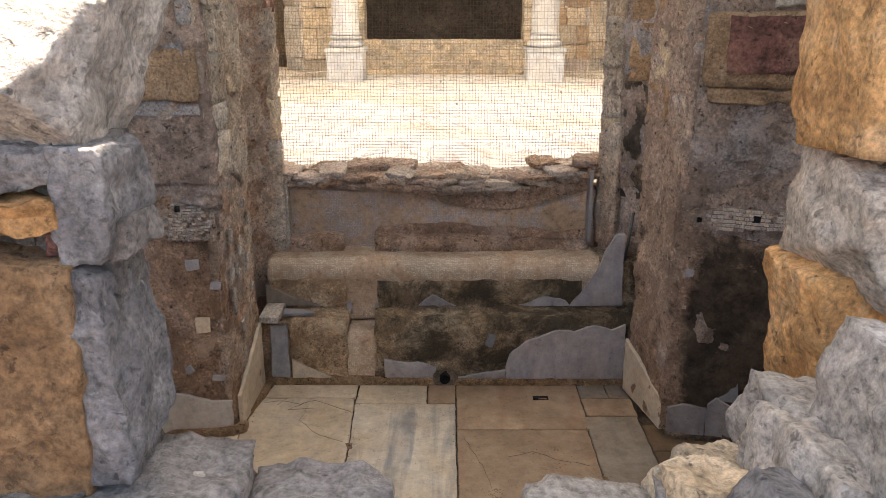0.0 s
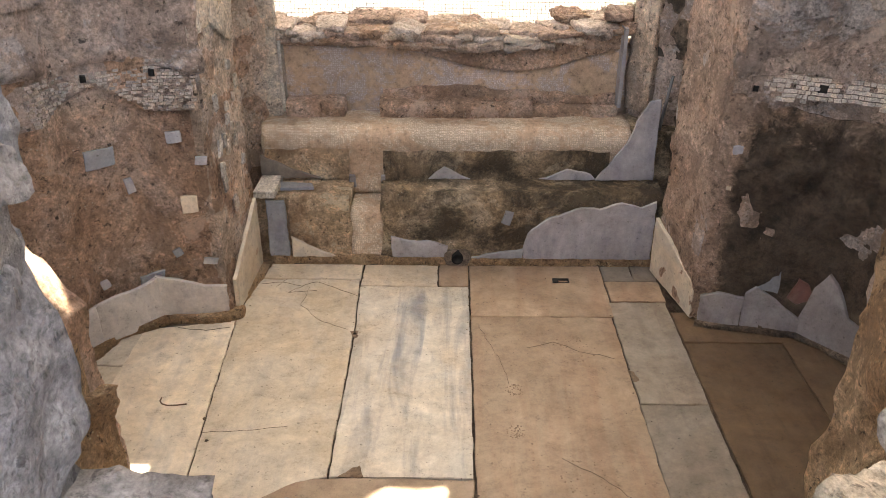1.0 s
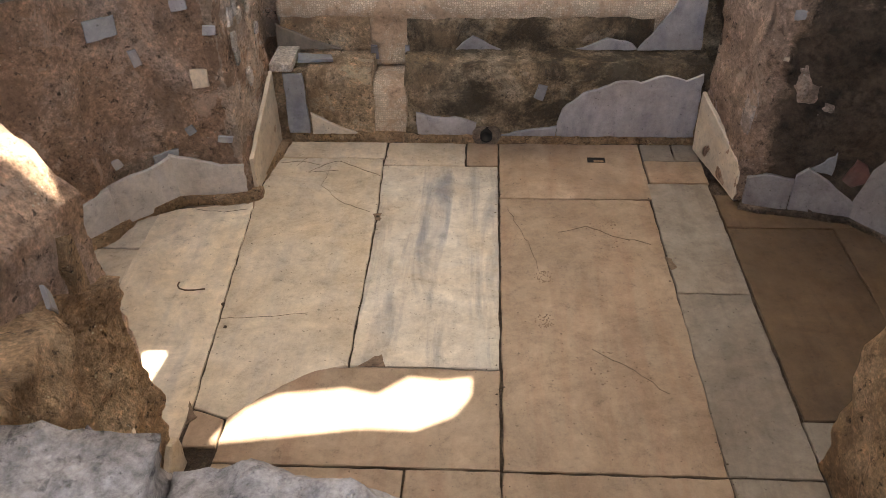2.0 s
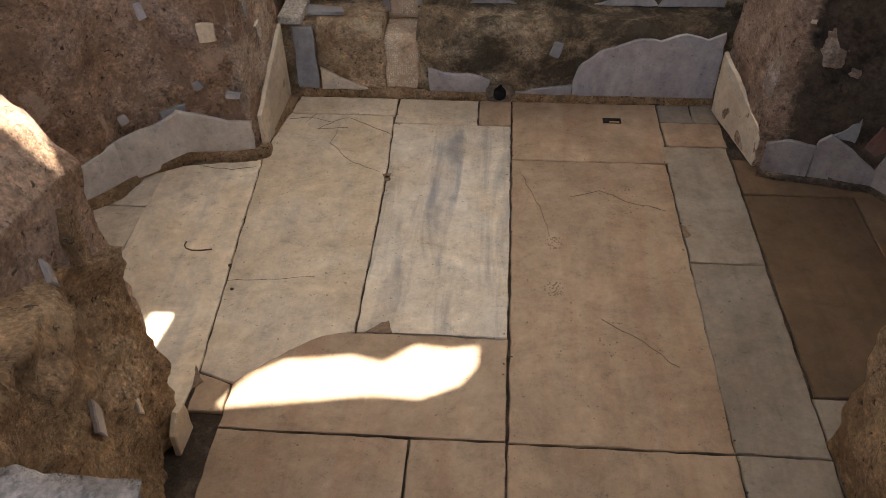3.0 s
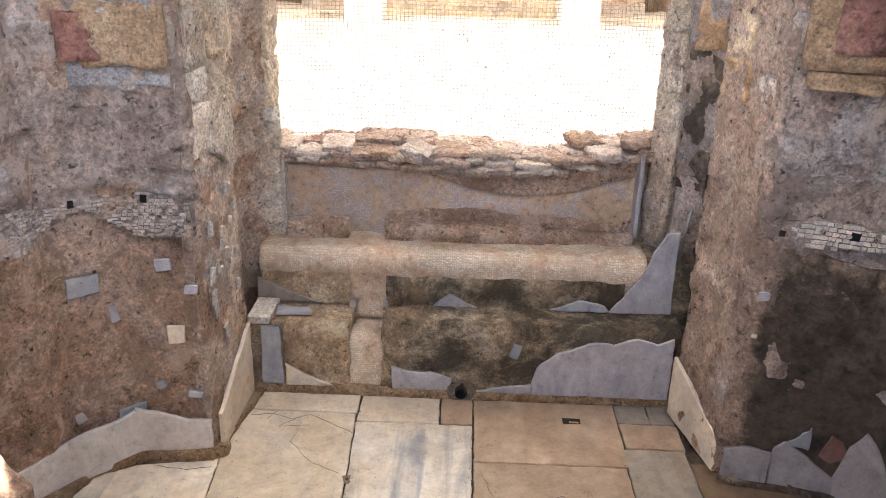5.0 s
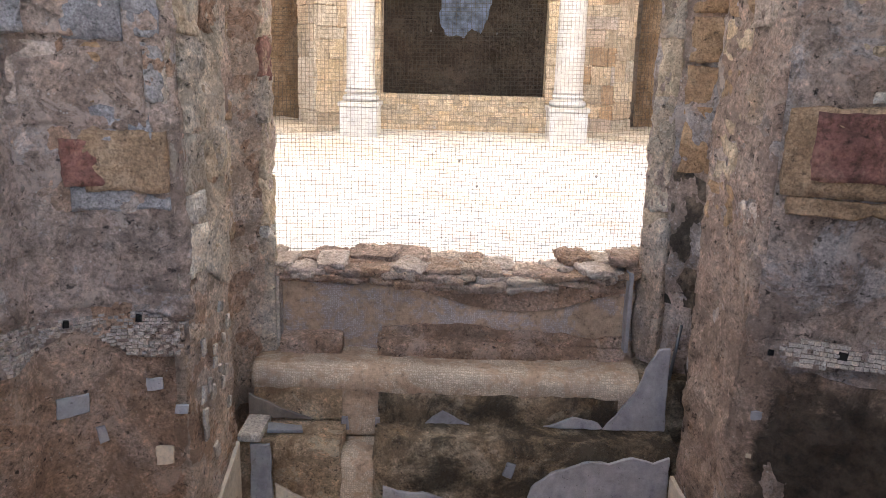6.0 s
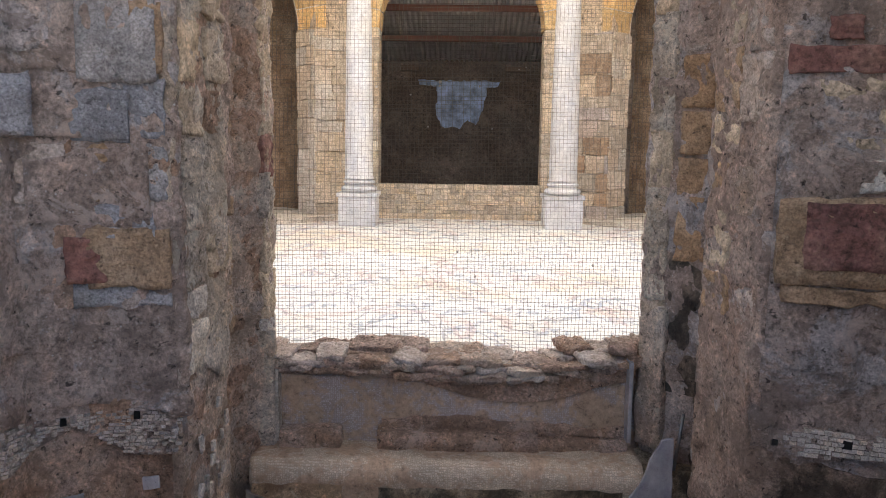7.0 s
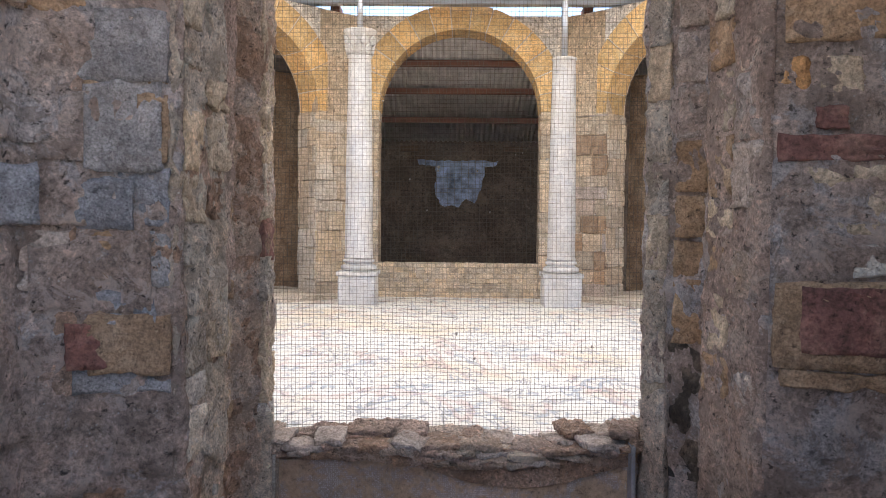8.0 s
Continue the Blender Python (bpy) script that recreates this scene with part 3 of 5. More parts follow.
for o in ([(-0.60, 4.83), (-0.555, 4.84), (-0.56, 4.77), (-0.585, 4.775)], [(-0.53, 3.73), (-0.42, 3.73), (-0.44, 3.80), (-0.47, 3.79)], [(-1.17, 3.52), (-1.12, 3.44), (-1.15, 3.4)], [(0.85, 4.5), (0.88, 4.49), (0.89, 4.42), (0.86, 4.4)]):
    part("chipped_hollow", plate_bm(o, 0.0015, 0.004, 3, 0.02), M_STAIN, floor, m=pose(0, 0, 0.0008))

# ---- far side: step benches of the niche ----
Y1, Y2, Y3 = 5.615, 5.865, 6.20
lower = thing("lower_bench", "broken lower stone bench step with marble facing remains", "step")
part("bench_block", profile_bm([(Y1, 0), (Y1, 0.40), (Y1 + 0.04, 0.455), (6.0, 0.465), (6.0, 0)], -1.06, -0.675, seed=1, amp=0.012), M_BENCH, lower, "", True)
part("bench_block", profile_bm([(Y1, 0), (Y1, 0.41), (Y1 + 0.045, 0.47), (6.0, 0.48), (6.0, 0)], -0.485, 1.24, seed=2, amp=0.014), M_BENCH_MOSS, lower, "", True)
part("bench_block", profile_bm([(Y1 + 0.02, 0), (Y1 + 0.02, 0.27), (Y1 + 0.045, 0.32), (Y1 + 0.1, 0.345), (6.0, 0.345), (6.0, 0)], -0.69, -0.47, seed=3, amp=0.006), M_MOSAIC, lower, "mosaic-clad spout step", True)
part("bench_block", profile_bm([(Y1 + 0.02, 0), (Y1 + 0.02, 0.44), (6.0, 0.45), (6.0, 0)], -1.26, -1.05, seed=4), M_BENCH, lower, "", True)
upper = thing("upper_bench", "upper bench step with rounded mosaic edge", "step")
part("bench_block", profile_bm([(Y2 + 0.02, 0.36), (Y2 + 0.02, 0.62), (Y2 - 0.005, 0.68), (Y2 + 0.0, 0.75), (Y2 + 0.05, 0.795), (Y2 + 0.12, 0.80), (6.4, 0.79), (6.4, 0.36)], -1.24, 1.05, seed=5, amp=0.008), M_MOSAIC, upper, "", True)
part("bench_block", profile_bm([(Y2 + 0.03, 0.36), (Y2 + 0.03, 0.78), (6.4, 0.78), (6.4, 0.36)], 1.04, 1.4, seed=6), M_BENCH_MOSS, upper, "", True)
part("plaster_patch", profile_bm([(Y2 - 0.012, 0.46), (Y2 - 0.015, 0.60), (Y2 + 0.005, 0.655), (Y2 + 0.05, 0.655), (Y2 + 0.05, 0.46)], -0.475, 0.93, seed=7, amp=0.012), M_BENCH_MOSS, upper, "", True)
part("plaster_patch", profile_bm([(Y2 - 0.012, 0.46), (Y2 - 0.015, 0.63), (Y2 + 0.005, 0.675), (Y2 + 0.05, 0.675), (Y2 + 0.05, 0.46)], -1.22, -0.7, seed=8, amp=0.01), M_BENCH, upper, "", True)
part("broken_step", profile_bm([(Y3 - 0.11, 0.78), (Y3 - 0.12, 0.86), (Y3 - 0.09, 0.895), (6.3, 0.90), (6.3, 0.78)], -1.12, -0.74, seed=9, amp=0.014), M_PLASTER, upper, "", True)
part("broken_step", profile_bm([(Y3 - 0.12, 0.78), (Y3 - 0.13, 0.86), (Y3 - 0.1, 0.90), (6.3, 0.905), (6.3, 0.78)], -0.52, 0.46, seed=10, amp=0.016), M_PLASTER, upper, "", True)
part("broken_step", profile_bm([(Y3 - 0.08, 0.78), (Y3 - 0.085, 0.83), (Y3 - 0.06, 0.86), (6.3, 0.87), (6.3, 0.78)], 0.44, 1.0, seed=11, amp=0.014), M_PLASTER, upper, "", True)
parapet = thing("parapet_wall", "low rubble parapet with worn mosaic facing and broken top", "wall", "structure")
part("facing", sheet_bm([(-1.19, Y3 + 0.02), (1.08, Y3 + 0.02)], 0.7, lambda s: 1.22, -1, 0.3, 0.025, 0.008, 5, 3, 0.02), M_MOSAIC_GREY, parapet, "", True)
part("plaster_patch", sheet_bm([(-1.1, Y3 - 0.004), (1.02, Y3 - 0.004)], lambda s: 1.205 + 0.03 * math.sin(3.1 * s + 0.6) - 0.10 * max(0, math.sin(1.9 * s - 1.2)) ** 2, lambda s: 1.27 + 0.03 * s, -1, 0.05, 0.02, 0.014, 6, 23, 0.03), M_PLASTER, parapet, "", True)
part("plaster_patch", sheet_bm([(-0.5, Y3 - 0.002), (1.02, Y3 - 0.002)], 0.86, lambda s: 0.95 + 0.03 * math.sin(4 * s), -1, 0.05, 0.025, 0.01, 6, 24, 0.04), M_PLASTER, parapet, "", True)
part("core", profile_bm([(Y3 + 0.06, 0.5), (Y3 + 0.06, 1.19), (6.72, 1.17), (6.72, 0.5)], -1.45, 1.4, 0.06, seed=12, amp=0.012), M_PLASTER, parapet, "", True)
LIP = [(-1.4, 1.25), (-0.67, 1.243), (-0.25, 1.225), (0.23, 1.21), (0.43, 1.19), (0.76, 1.26), (1.03, 1.31), (1.3, 1.33)]


def lip(x):
    """Height of the ragged underside of the parapet's coping stones."""
    for (a, za), (b, zb) in zip(LIP, LIP[1:]):
        if x <= b:
            return za + (zb - za) * max(0, x - a) / (b - a)
    return LIP[-1][1]


rnd = random.Random(5)
k = 0
for layer in range(3):
    for row in range(2):
        x = -1.32 + rnd.uniform(0, 0.1)
        while x < 1.2:
            w = rnd.uniform(0.11, 0.32)
            h = rnd.uniform(0.028, 0.05)
            if layer < 2 or rnd.random() < 0.55 + 0.35 * math.sin(4.2 * x + 2.1):
                rock("stone", (x + w / 2, 6.27 + 0.02 * layer + row * 0.2 + rnd.uniform(-0.025, 0.025), lip(x + w / 2) + 0.022 + layer * 0.04 + rnd.uniform(-0.01, 0.01)), (w * 1.08, 0.28, h), rnd.choice([M_PLASTER_PINK, M_PLASTER, M_PLASTER_ROSE, M_BUFF_GREY]), 100 + k, parapet, (rnd.uniform(-5, 5), rnd.uniform(-6, 6), rnd.uniform(-14, 14)), cuts=8, blend=0.1, lump=0.3, grit=0.014, facets=5)
            k += 1
            x += w * 0.9

# ---- far piers and side apses ----
HT = 4.4


def along(path, s):
    """The point, direction and index of the stretch at distance s along a plan path."""
    for k, (a, b) in enumerate(zip(path, path[1:])):
        a, b = Vector(a), Vector(b)
        n = (b - a).length
        if s <= n or k == len(path) - 2:
            return a + (b - a) * (s / n), (b - a) / n
        s -= n


def piece(path, s0, s1, out, side):
    """The stretch of a path from s0 to s1, moved out towards the seen side."""
    cum, marks = 0.0, [s0]
    for a, b in zip(path, path[1:]):
        cum += (Vector(b) - Vector(a)).length
        if s0 + 0.02 < cum < s1 - 0.02:
            marks.append(cum)
    marks.append(s1)
    res = []
    for s in marks:
        p, d = along(path, s)
        if s0 < s < s1:
            d = (along(path, s - 0.01)[1] + along(path, s + 0.01)[1]).normalized()
        res.append(tuple(p + Vector((-d.y, d.x)) * side * out))
    return res


def length(path):
    return sum((Vector(b) - Vector(a)).length for a, b in zip(path, path[1:]))


def wall_stone(path, side, s0, s1, z0, z1, material, parent, seed, proud=0.012, name="stone", **kw):
    """A block set in the wall's face."""
    p, d = along(path, (s0 + s1) / 2)
    n = Vector((-d.y, d.x)) * side
    depth = 0.14
    c = p - n * (depth / 2 - proud)
    kw = {"cuts": 9, "blend": 0.08, "lump": 0.12, "grit": 0.018, **kw}
    rock(name, (c.x, c.y, (z0 + z1) / 2), (s1 - s0, depth, z1 - z0), material, seed, parent, (0, 0, math.degrees(math.atan2(d.y, d.x))), **kw)


def wall_chip(path, side, s, z, w, h, material, parent, turn=0, proud=0.006, name="marble_chip", points=None, seed=1):
    """A flat scrap of marble stuck on the wall."""
    p, d = along(path, s)
    n = Vector((-d.y, d.x)) * side
    c = p + n * (proud - 0.012)
    o = points or [(-0.5, -0.5), (0.42, -0.46), (0.5, 0.44), (-0.44, 0.5)]
    bm = plate_bm([(u * w, v * h) for u, v in o], 0.014, 0.003 if points else 0.002, seed, 0.03)
    x3, z3, y3 = Vector((d.x, d.y, 0)), Vector((0, 0, 1)), Vector((n.x, n.y, 0))
    if x3.cross(z3).dot(y3) < 0:
        x3 = -x3
    m = Matrix((x3, z3, y3)).transposed().to_4x4()
    m.translation = (c.x, c.y, z)
    return part(name, bm, material, parent, m=m @ pose(0, 0, 0, 0, 0, turn))


LEFT = arc((-1.16, 3.25), (-1.93, 4.62), (-0.75, -0.2), 12) + [(-1.9, 4.78), (-1.64, 4.96), (-1.34, 4.99), (-1.30, 5.0), (-1.255, 5.52), (-1.33, 5.58), (-1.36, 5.98), (-1.25, 6.08), (-1.195, 6.16), (-1.19, 6.3), (-1.34, 6.82)]
RIGHT = arc((1.22, 3.3), (2.02, 4.62), (0.75, -0.2), 12) + [(1.95, 4.76), (1.83, 4.86), (1.54, 4.93), (1.35, 4.97), (1.31, 4.99), (1.215, 5.52), (1.27, 5.6), (1.37, 5.98), (1.24, 6.06), (1.12, 6.2), (1.085, 6.32), (1.25, 6.82)]


def find_s(path, x, y):
    """The distance along a path of its point nearest to a place."""
    best, n = 0.0, length(path)
    for i in range(400):
        s = n * i / 399
        if (along(path, s)[0] - Vector((x, y))).length < (along(path, best)[0] - Vector((x, y))).length:
            best = s
    return best


TESS_MESHES = []
for q in range(5):
    b4 = box_bm(-0.5, 0.5, -0.5, 0.5, -0.5, 0.5)
    jig = random.Random(900 + q)
    for v in b4.verts:
        v.co += Vector((jig.uniform(-0.1, 0.1), 0.0, jig.uniform(-0.12, 0.12)))
    me4 = bpy.data.meshes.new("tessera")
    b4.to_mesh(me4)
    b4.free()
    for mt4 in (M_TESSERA, M_TESSERA_DULL):
        copy4 = me4.copy()
        copy4.materials.append(mt4)
        TESS_MESHES.append(copy4)


def tess_band(path, side, s0, s1, low, high, out, w, h, parent, seed, keep=0.85, first=0):
    """Rows of small squared stones along a wall; low and high give the band's edges at a distance along the path."""
    rnd = random.Random(seed)
    z = min(low(s0), low(s1), low((s0 + s1) / 2))
    ztop = max(high(s0), high(s1), high((s0 + s1) / 2))
    while z < ztop:
        s = s0 + rnd.uniform(0, w)
        while s < s1:
            wid = w * rnd.uniform(0.75, 1.2)
            zz = z + 0.006 * math.sin(9 * s) + rnd.uniform(-0.001, 0.001)
            if low(s) < zz < high(s) and rnd.random() < keep + 0.5 * fbm((s, z, seed), 6, 2):
                p, d = along(path, s + wid / 2)
                n = Vector((-d.y, d.x)) * side
                c = p + n * (out + rnd.uniform(-0.003, 0.003))
                ob = new("tessera", rnd.choice(TESS_MESHES[first::2]))
                ob.parent = parent
                ob.matrix_basis = pose(c.x, c.y, zz, 0, rnd.uniform(-4, 4), math.degrees(math.atan2(d.y, d.x))) @ Matrix.Diagonal((wid * 0.88, 0.02, h * 0.84, 1))
            s += wid
        z += h


west = thing("wall_west", "ruined pier and apse wall of plastered masonry", "wall", "structure")
LN = length(LEFT)
part("core", sheet_bm(LEFT, 0, lambda s: 1.15 + s * 1.2 if s < 1.0 else HT, -1, 0.5, 0.022, 0.026, 3.6, 1), M_PLASTER, west, "", True)
sc = find_s(LEFT, -1.31, 5.0)


def wave(s):
    d = sc - s
    if d < 0.26:
        return 1.205
    if d < 0.5:
        return 1.205 + 0.15 * (d - 0.26) / 0.24
    return 1.355 - 0.13 * min(1, (d - 0.5) / 0.3)


part("mosaic_skin", sheet_bm(piece(LEFT, 1.5, sc + 0.02, 0.014, -1), lambda s: wave(s + 1.5), lambda s: 1.48, -1, 0.05, 0.02, 0.006, 5, 11, 0.02), M_PLASTER_GREY, west, "grey setting bed of lost tesserae", True)
tess_band(LEFT, -1, sc - 0.85, sc - 0.005, lambda s: wave(s) + 0.015, lambda s: 1.47 if s > sc - 0.36 else 1.425, 0.014, 0.027, 0.0165, west, 5, 0.72, 1)
part("plaster_skin", sheet_bm(piece(LEFT, 1.2, sc + 0.03, 0.026, -1), lambda s: 1.43 + 0.03 * math.sin(5 * s) + 0.06 * math.sin(2.1 * s), HT, -1, 0.05, 0.02, 0.022, 4.5, 12, 0.03), M_PLASTER_GREY, west, "", True)
# paler skins on the inner face put the hall's light into the colour
part("plaster_skin", sheet_bm(piece(LEFT, sc + 0.0, sc + 0.5, 0.03, -1), lambda s: 1.5 + 0.08 * math.sin(9 * s), HT, -1, 0.05, 0.03, 0.022, 6, 13, 0.03), M_PLASTER_PALE, west, "", True)
part("plaster_skin", sheet_bm(piece(LEFT, sc + 0.0, sc + 0.52, 0.014, -1), 0.03, lambda s: 1.56, -1, 0.05, 0.02, 0.018, 6, 25, 0.06), M_PLASTER_ROSE, west, "", True)
part("plaster_skin", sheet_bm(piece(LEFT, sc + 0.56, LN - 0.5, 0.008, -1), lambda s: 0.5, HT, -1, 0.04, 0.022, 0.02, 6, 26, 0.05), M_PLASTER_ROSE, west, "", True)
# scraps of marble in the mortar of the lower wall
for x, y, z, w, h, mm, turn in [(-1.80, 4.87, 1.0, 0.15, 0.10, M_BLUEGREY, 3), (-1.44, 4.98, 1.07, 0.08, 0.065, M_DADO, 8), (-1.33, 4.99, 0.94, 0.065, 0.05, M_DADO, -4), (-1.70, 4.92, 0.83, 0.045, 0.09, M_DADO, 12), (-1.42, 4.98, 0.70, 0.09, 0.10, M_WHITE, 4), (-1.88, 4.8, 0.32, 0.05, 0.06, M_DADO, 20), (-1.68, 4.94, 0.285, 0.14, 0.05, M_BLUEGREY, 5), (-1.52, 4.97, 0.42, 0.05, 0.05, M_BLUEGREY, 30), (-1.36, 4.99, 0.36, 0.08, 0.04, M_BLUEGREY, -6)]:
    wall_chip(LEFT, -1, find_s(LEFT, x, y), z, w, h, mm, west, turn, 0.026)
for k in range(17):
    rnd = random.Random(317 + k * 3)
    wall_chip(LEFT, -1, sc + 0.08 + rnd.random() * 0.42, 0.5 + rnd.random() * 0.9, rnd.uniform(0.025, 0.06), rnd.uniform(0.04, 0.10), M_LIME, west, rnd.uniform(-25, 25), 0.034, seed=k)
for x, y in ((-1.49, 4.97), (-1.80, 4.86)):
    s = find_s(LEFT, x, y)
    # flat black plate paints the dark inside the hole
    wall_chip(LEFT, -1, s, 1.40, 0.026, 0.036, M_HOLE, west, 0, 0.038, "dowel_hole")
# masonry blocks showing through the plaster
rnd = random.Random(21)
z = 1.62
k = 0
while z < 4.3:
    h = rnd.uniform(0.2, 0.33)
    s = sc - 1.75 + rnd.uniform(0, 0.2)
    while s < sc - 0.05:
        w = min(rnd.uniform(0.28, 0.6), sc - 0.01 - s)
        if w > 0.12 and rnd.random() < 0.8:
            mm = rnd.choice([M_PLASTER_GREY, M_PLASTER_GREY, M_BUFF_GREY, M_OCHRE_DULL, M_BLUESTONE])
            wall_stone(LEFT, -1, s + 0.012, s + w - 0.012, z + 0.01, z + h - 0.012, mm, west, 400 + k, rnd.uniform(0.022, 0.036))
            k += 1
        s += w
    z += h
wall_stone(LEFT, -1, sc - 0.45, sc - 0.01, 1.99, 2.26, M_OCHRE_DULL, west, 480, 0.055)
wall_stone(LEFT, -1, sc - 0.48, sc - 0.27, 2.02, 2.22, M_REDSTONE, west, 481, 0.062)
wall_stone(LEFT, -1, sc - 0.42, sc - 0.17, 2.63, 2.86, M_BLUESTONE, west, 482, 0.06)
wall_stone(LEFT, -1, sc - 0.55, sc - 0.02, 3.28, 3.6, M_BLUESTONE, west, 483, 0.05)
z = 1.55
while z < 4.3:
    h = rnd.uniform(0.14, 0.34)
    wall_stone(LEFT, -1, sc + 0.04, sc + rnd.uniform(0.2, 0.28), z + 0.01, z + h - 0.01, rnd.choice([M_PALE, M_PLASTER_PALE, M_BUFF]), west, 500 + k, rnd.uniform(0.02, 0.034), blend=0.06, lump=0.12, grit=0.02)
    wall_stone(LEFT, -1, sc + 0.29, sc + rnd.uniform(0.46, 0.52), z + 0.03, z + h - 0.02, rnd.choice([M_PLASTER_PALE, M_PLASTER, M_BUFF]), west, 550 + k, rnd.uniform(0.0, 0.05), blend=0.12, lump=0.16, grit=0.025)
    wall_stone(LEFT, -1, LN - 1.06, LN - 0.88, z, z + h * 0.8, rnd.choice([M_OCHRE_DULL, M_BUFF]), west, 600 + k, 0.02, blend=0.2)
    k += 1
    z += h
z = 1.36
while z < 4.4:
    h = rnd.uniform(0.18, 0.42)
    wall_stone(LEFT, -1, LN - 0.72, LN - 0.54, z - 0.004, z + h + 0.004, M_REDSTONE if 2.35 < z < 2.6 else rnd.choice([M_PLASTER_PALE, M_PALE, M_BUFF]), west, 640 + k, rnd.uniform(0.008, 0.022), blend=0.05, lump=0.12, grit=0.022)
    k += 1
    z += h
for k, (path, side, s0, s1, z0, z1, mm) in enumerate([
        (LEFT, -1, sc - 0.45, sc - 0.02, 1.9, 2.0, "a"), (LEFT, -1, sc - 0.62, sc - 0.1, 2.28, 2.6, "b"), (LEFT, -1, sc - 0.4, sc - 0.05, 2.9, 3.3, "a"), (LEFT, -1, sc - 0.9, sc - 0.5, 3.0, 3.3, "b"),
        (LEFT, -1, sc - 1.0, sc - 0.6, 1.75, 2.1, "b"), (LEFT, -1, sc - 0.35, sc - 0.01, 1.55, 1.85, "b")]):
    part("plaster_skin", sheet_bm(piece(path, s0, s1, 0.044, side), lambda s: z0, z1, side, 0.06, 0.025, 0.016, 6, 60 + k, 0.10), M_BLUESTONE if mm == "a" else M_PLASTER_GREY, west, "", True)
rock("plaster_mass", (-1.37, 5.72, 3.36), (0.17, 0.3, 2.2), M_PLASTER_PINK, 71, west, (0, 1, 0), cuts=16, blend=0.2, lump=0.16, grit=0.03)
# moulded strips beside the upper niche panel
part("pilaster", sheet_bm([(-1.25, 6.10), (-1.15, 6.13), (-1.145, 6.2)], 0.78, 1.5, -1, 0.06, 0.02, 0.007, 6, 31, 0.05), M_PLASTER_PALE, west, "", True)
part("marble_strip", box_bm(-1.143, -1.122, 6.13, 6.22, 0.82, 1.27, 0.002), M_PALE, west)

east = thing("wall_east", "ruined pier and apse wall, its lower plaster black with damp", "wall", "structure")
RN = length(RIGHT)
rc = find_s(RIGHT, 1.33, 4.98)
part("core", sheet_bm(RIGHT, 0, HT, 1, 0.5, 0.022, 0.026, 3.6, 2), M_PLASTER_GREY, east, "", True)
part("damp_plaster", sheet_bm(piece(RIGHT, 0.3, rc + 0.52, 0.026, 1), 0.03, lambda s: 1.25 + 0.04 * math.sin(5 * s) if s < rc - 0.3 else 1.6, 1, 0.05, 0.02, 0.022, 5, 14, 0.04), M_PIER_EAST, east, "pinkish plaster black with damp on its outer face", True)
part("mosaic_skin", sheet_bm(piece(RIGHT, 1.4, rc - 0.05, 0.018, 1), lambda s: 1.27 + 0.03 * math.sin(11 * s), lambda s: 1.42 - 0.05 * max(0, s - rc + 0.35) * 2, 1, 0.05, 0.025, 0.006, 5, 15, 0.05), M_PLASTER_GREY, east, "grey setting bed of lost tesserae", True)
part("plaster_skin", sheet_bm(piece(RIGHT, 0.9, rc + 0.0, 0.016, 1), lambda s: 1.36 + 0.05 * math.sin(4 * s), HT, 1, 0.05, 0.02, 0.022, 4.5, 16, 0.04), M_PLASTER_GREY, east, "", True)
part("plaster_skin", sheet_bm(piece(RIGHT, rc - 0.01, rc + 0.52, 0.022, 1), lambda s: 1.5 + 0.05 * math.sin(8 * s), HT, 1, 0.05, 0.022, 0.02, 5, 17, 0.04), M_PLASTER_PINK, east, "", True)
for x, y, z, w, h, mm, turn in [(1.37, 4.96, 1.03, 0.06, 0.05, M_DADO, 10), (1.39, 4.96, 0.30, 0.065, 0.05, M_DADO, -5), (1.36, 4.97, 0.82, 0.025, 0.02, M_WHITE, 0)]:
    wall_chip(RIGHT, 1, find_s(RIGHT, x, y), z, w, h, mm, east, turn, 0.034)
# holes here are flat black plates too, their shade painted
wall_chip(RIGHT, 1, find_s(RIGHT, 1.69, 4.9), 1.36, 0.045, 0.045, M_HOLE, east, 0, 0.034, "dowel_hole")
wall_chip(RIGHT, 1, find_s(RIGHT, 1.40, 4.95), 1.34, 0.025, 0.028, M_HOLE, east, 0, 0.03, "dowel_hole")
tess_band(RIGHT, 1, rc - 0.85, rc - 0.12, lambda s: 1.295 if s < rc - 0.2 else 1.325, lambda s: 1.42 - 0.3 * max(0, s - rc + 0.26), 0.024, 0.03, 0.022, east, 6, 0.9)
rnd = random.Random(31)
wall_stone(RIGHT, 1, rc - 0.72, rc - 0.02, 2.06, 2.44, M_OCHRE_DULL, east, 700, 0.05, lump=0.06)
wall_stone(RIGHT, 1, rc - 0.66, rc - 0.13, 2.13, 2.42, M_REDSTONE, east, 701, 0.062, lump=0.04)
wall_stone(RIGHT, 1, rc - 0.75, rc - 0.05, 1.98, 2.055, M_OCHRE_DULL, east, 702, 0.04)
wall_stone(RIGHT, 1, rc - 0.30, rc - 0.17, 3.10, 3.19, M_REDSTONE, east, 703, 0.045)
wall_stone(RIGHT, 1, rc - 0.72, rc - 0.02, 2.96, 3.07, M_REDSTONE, east, 704, 0.03)
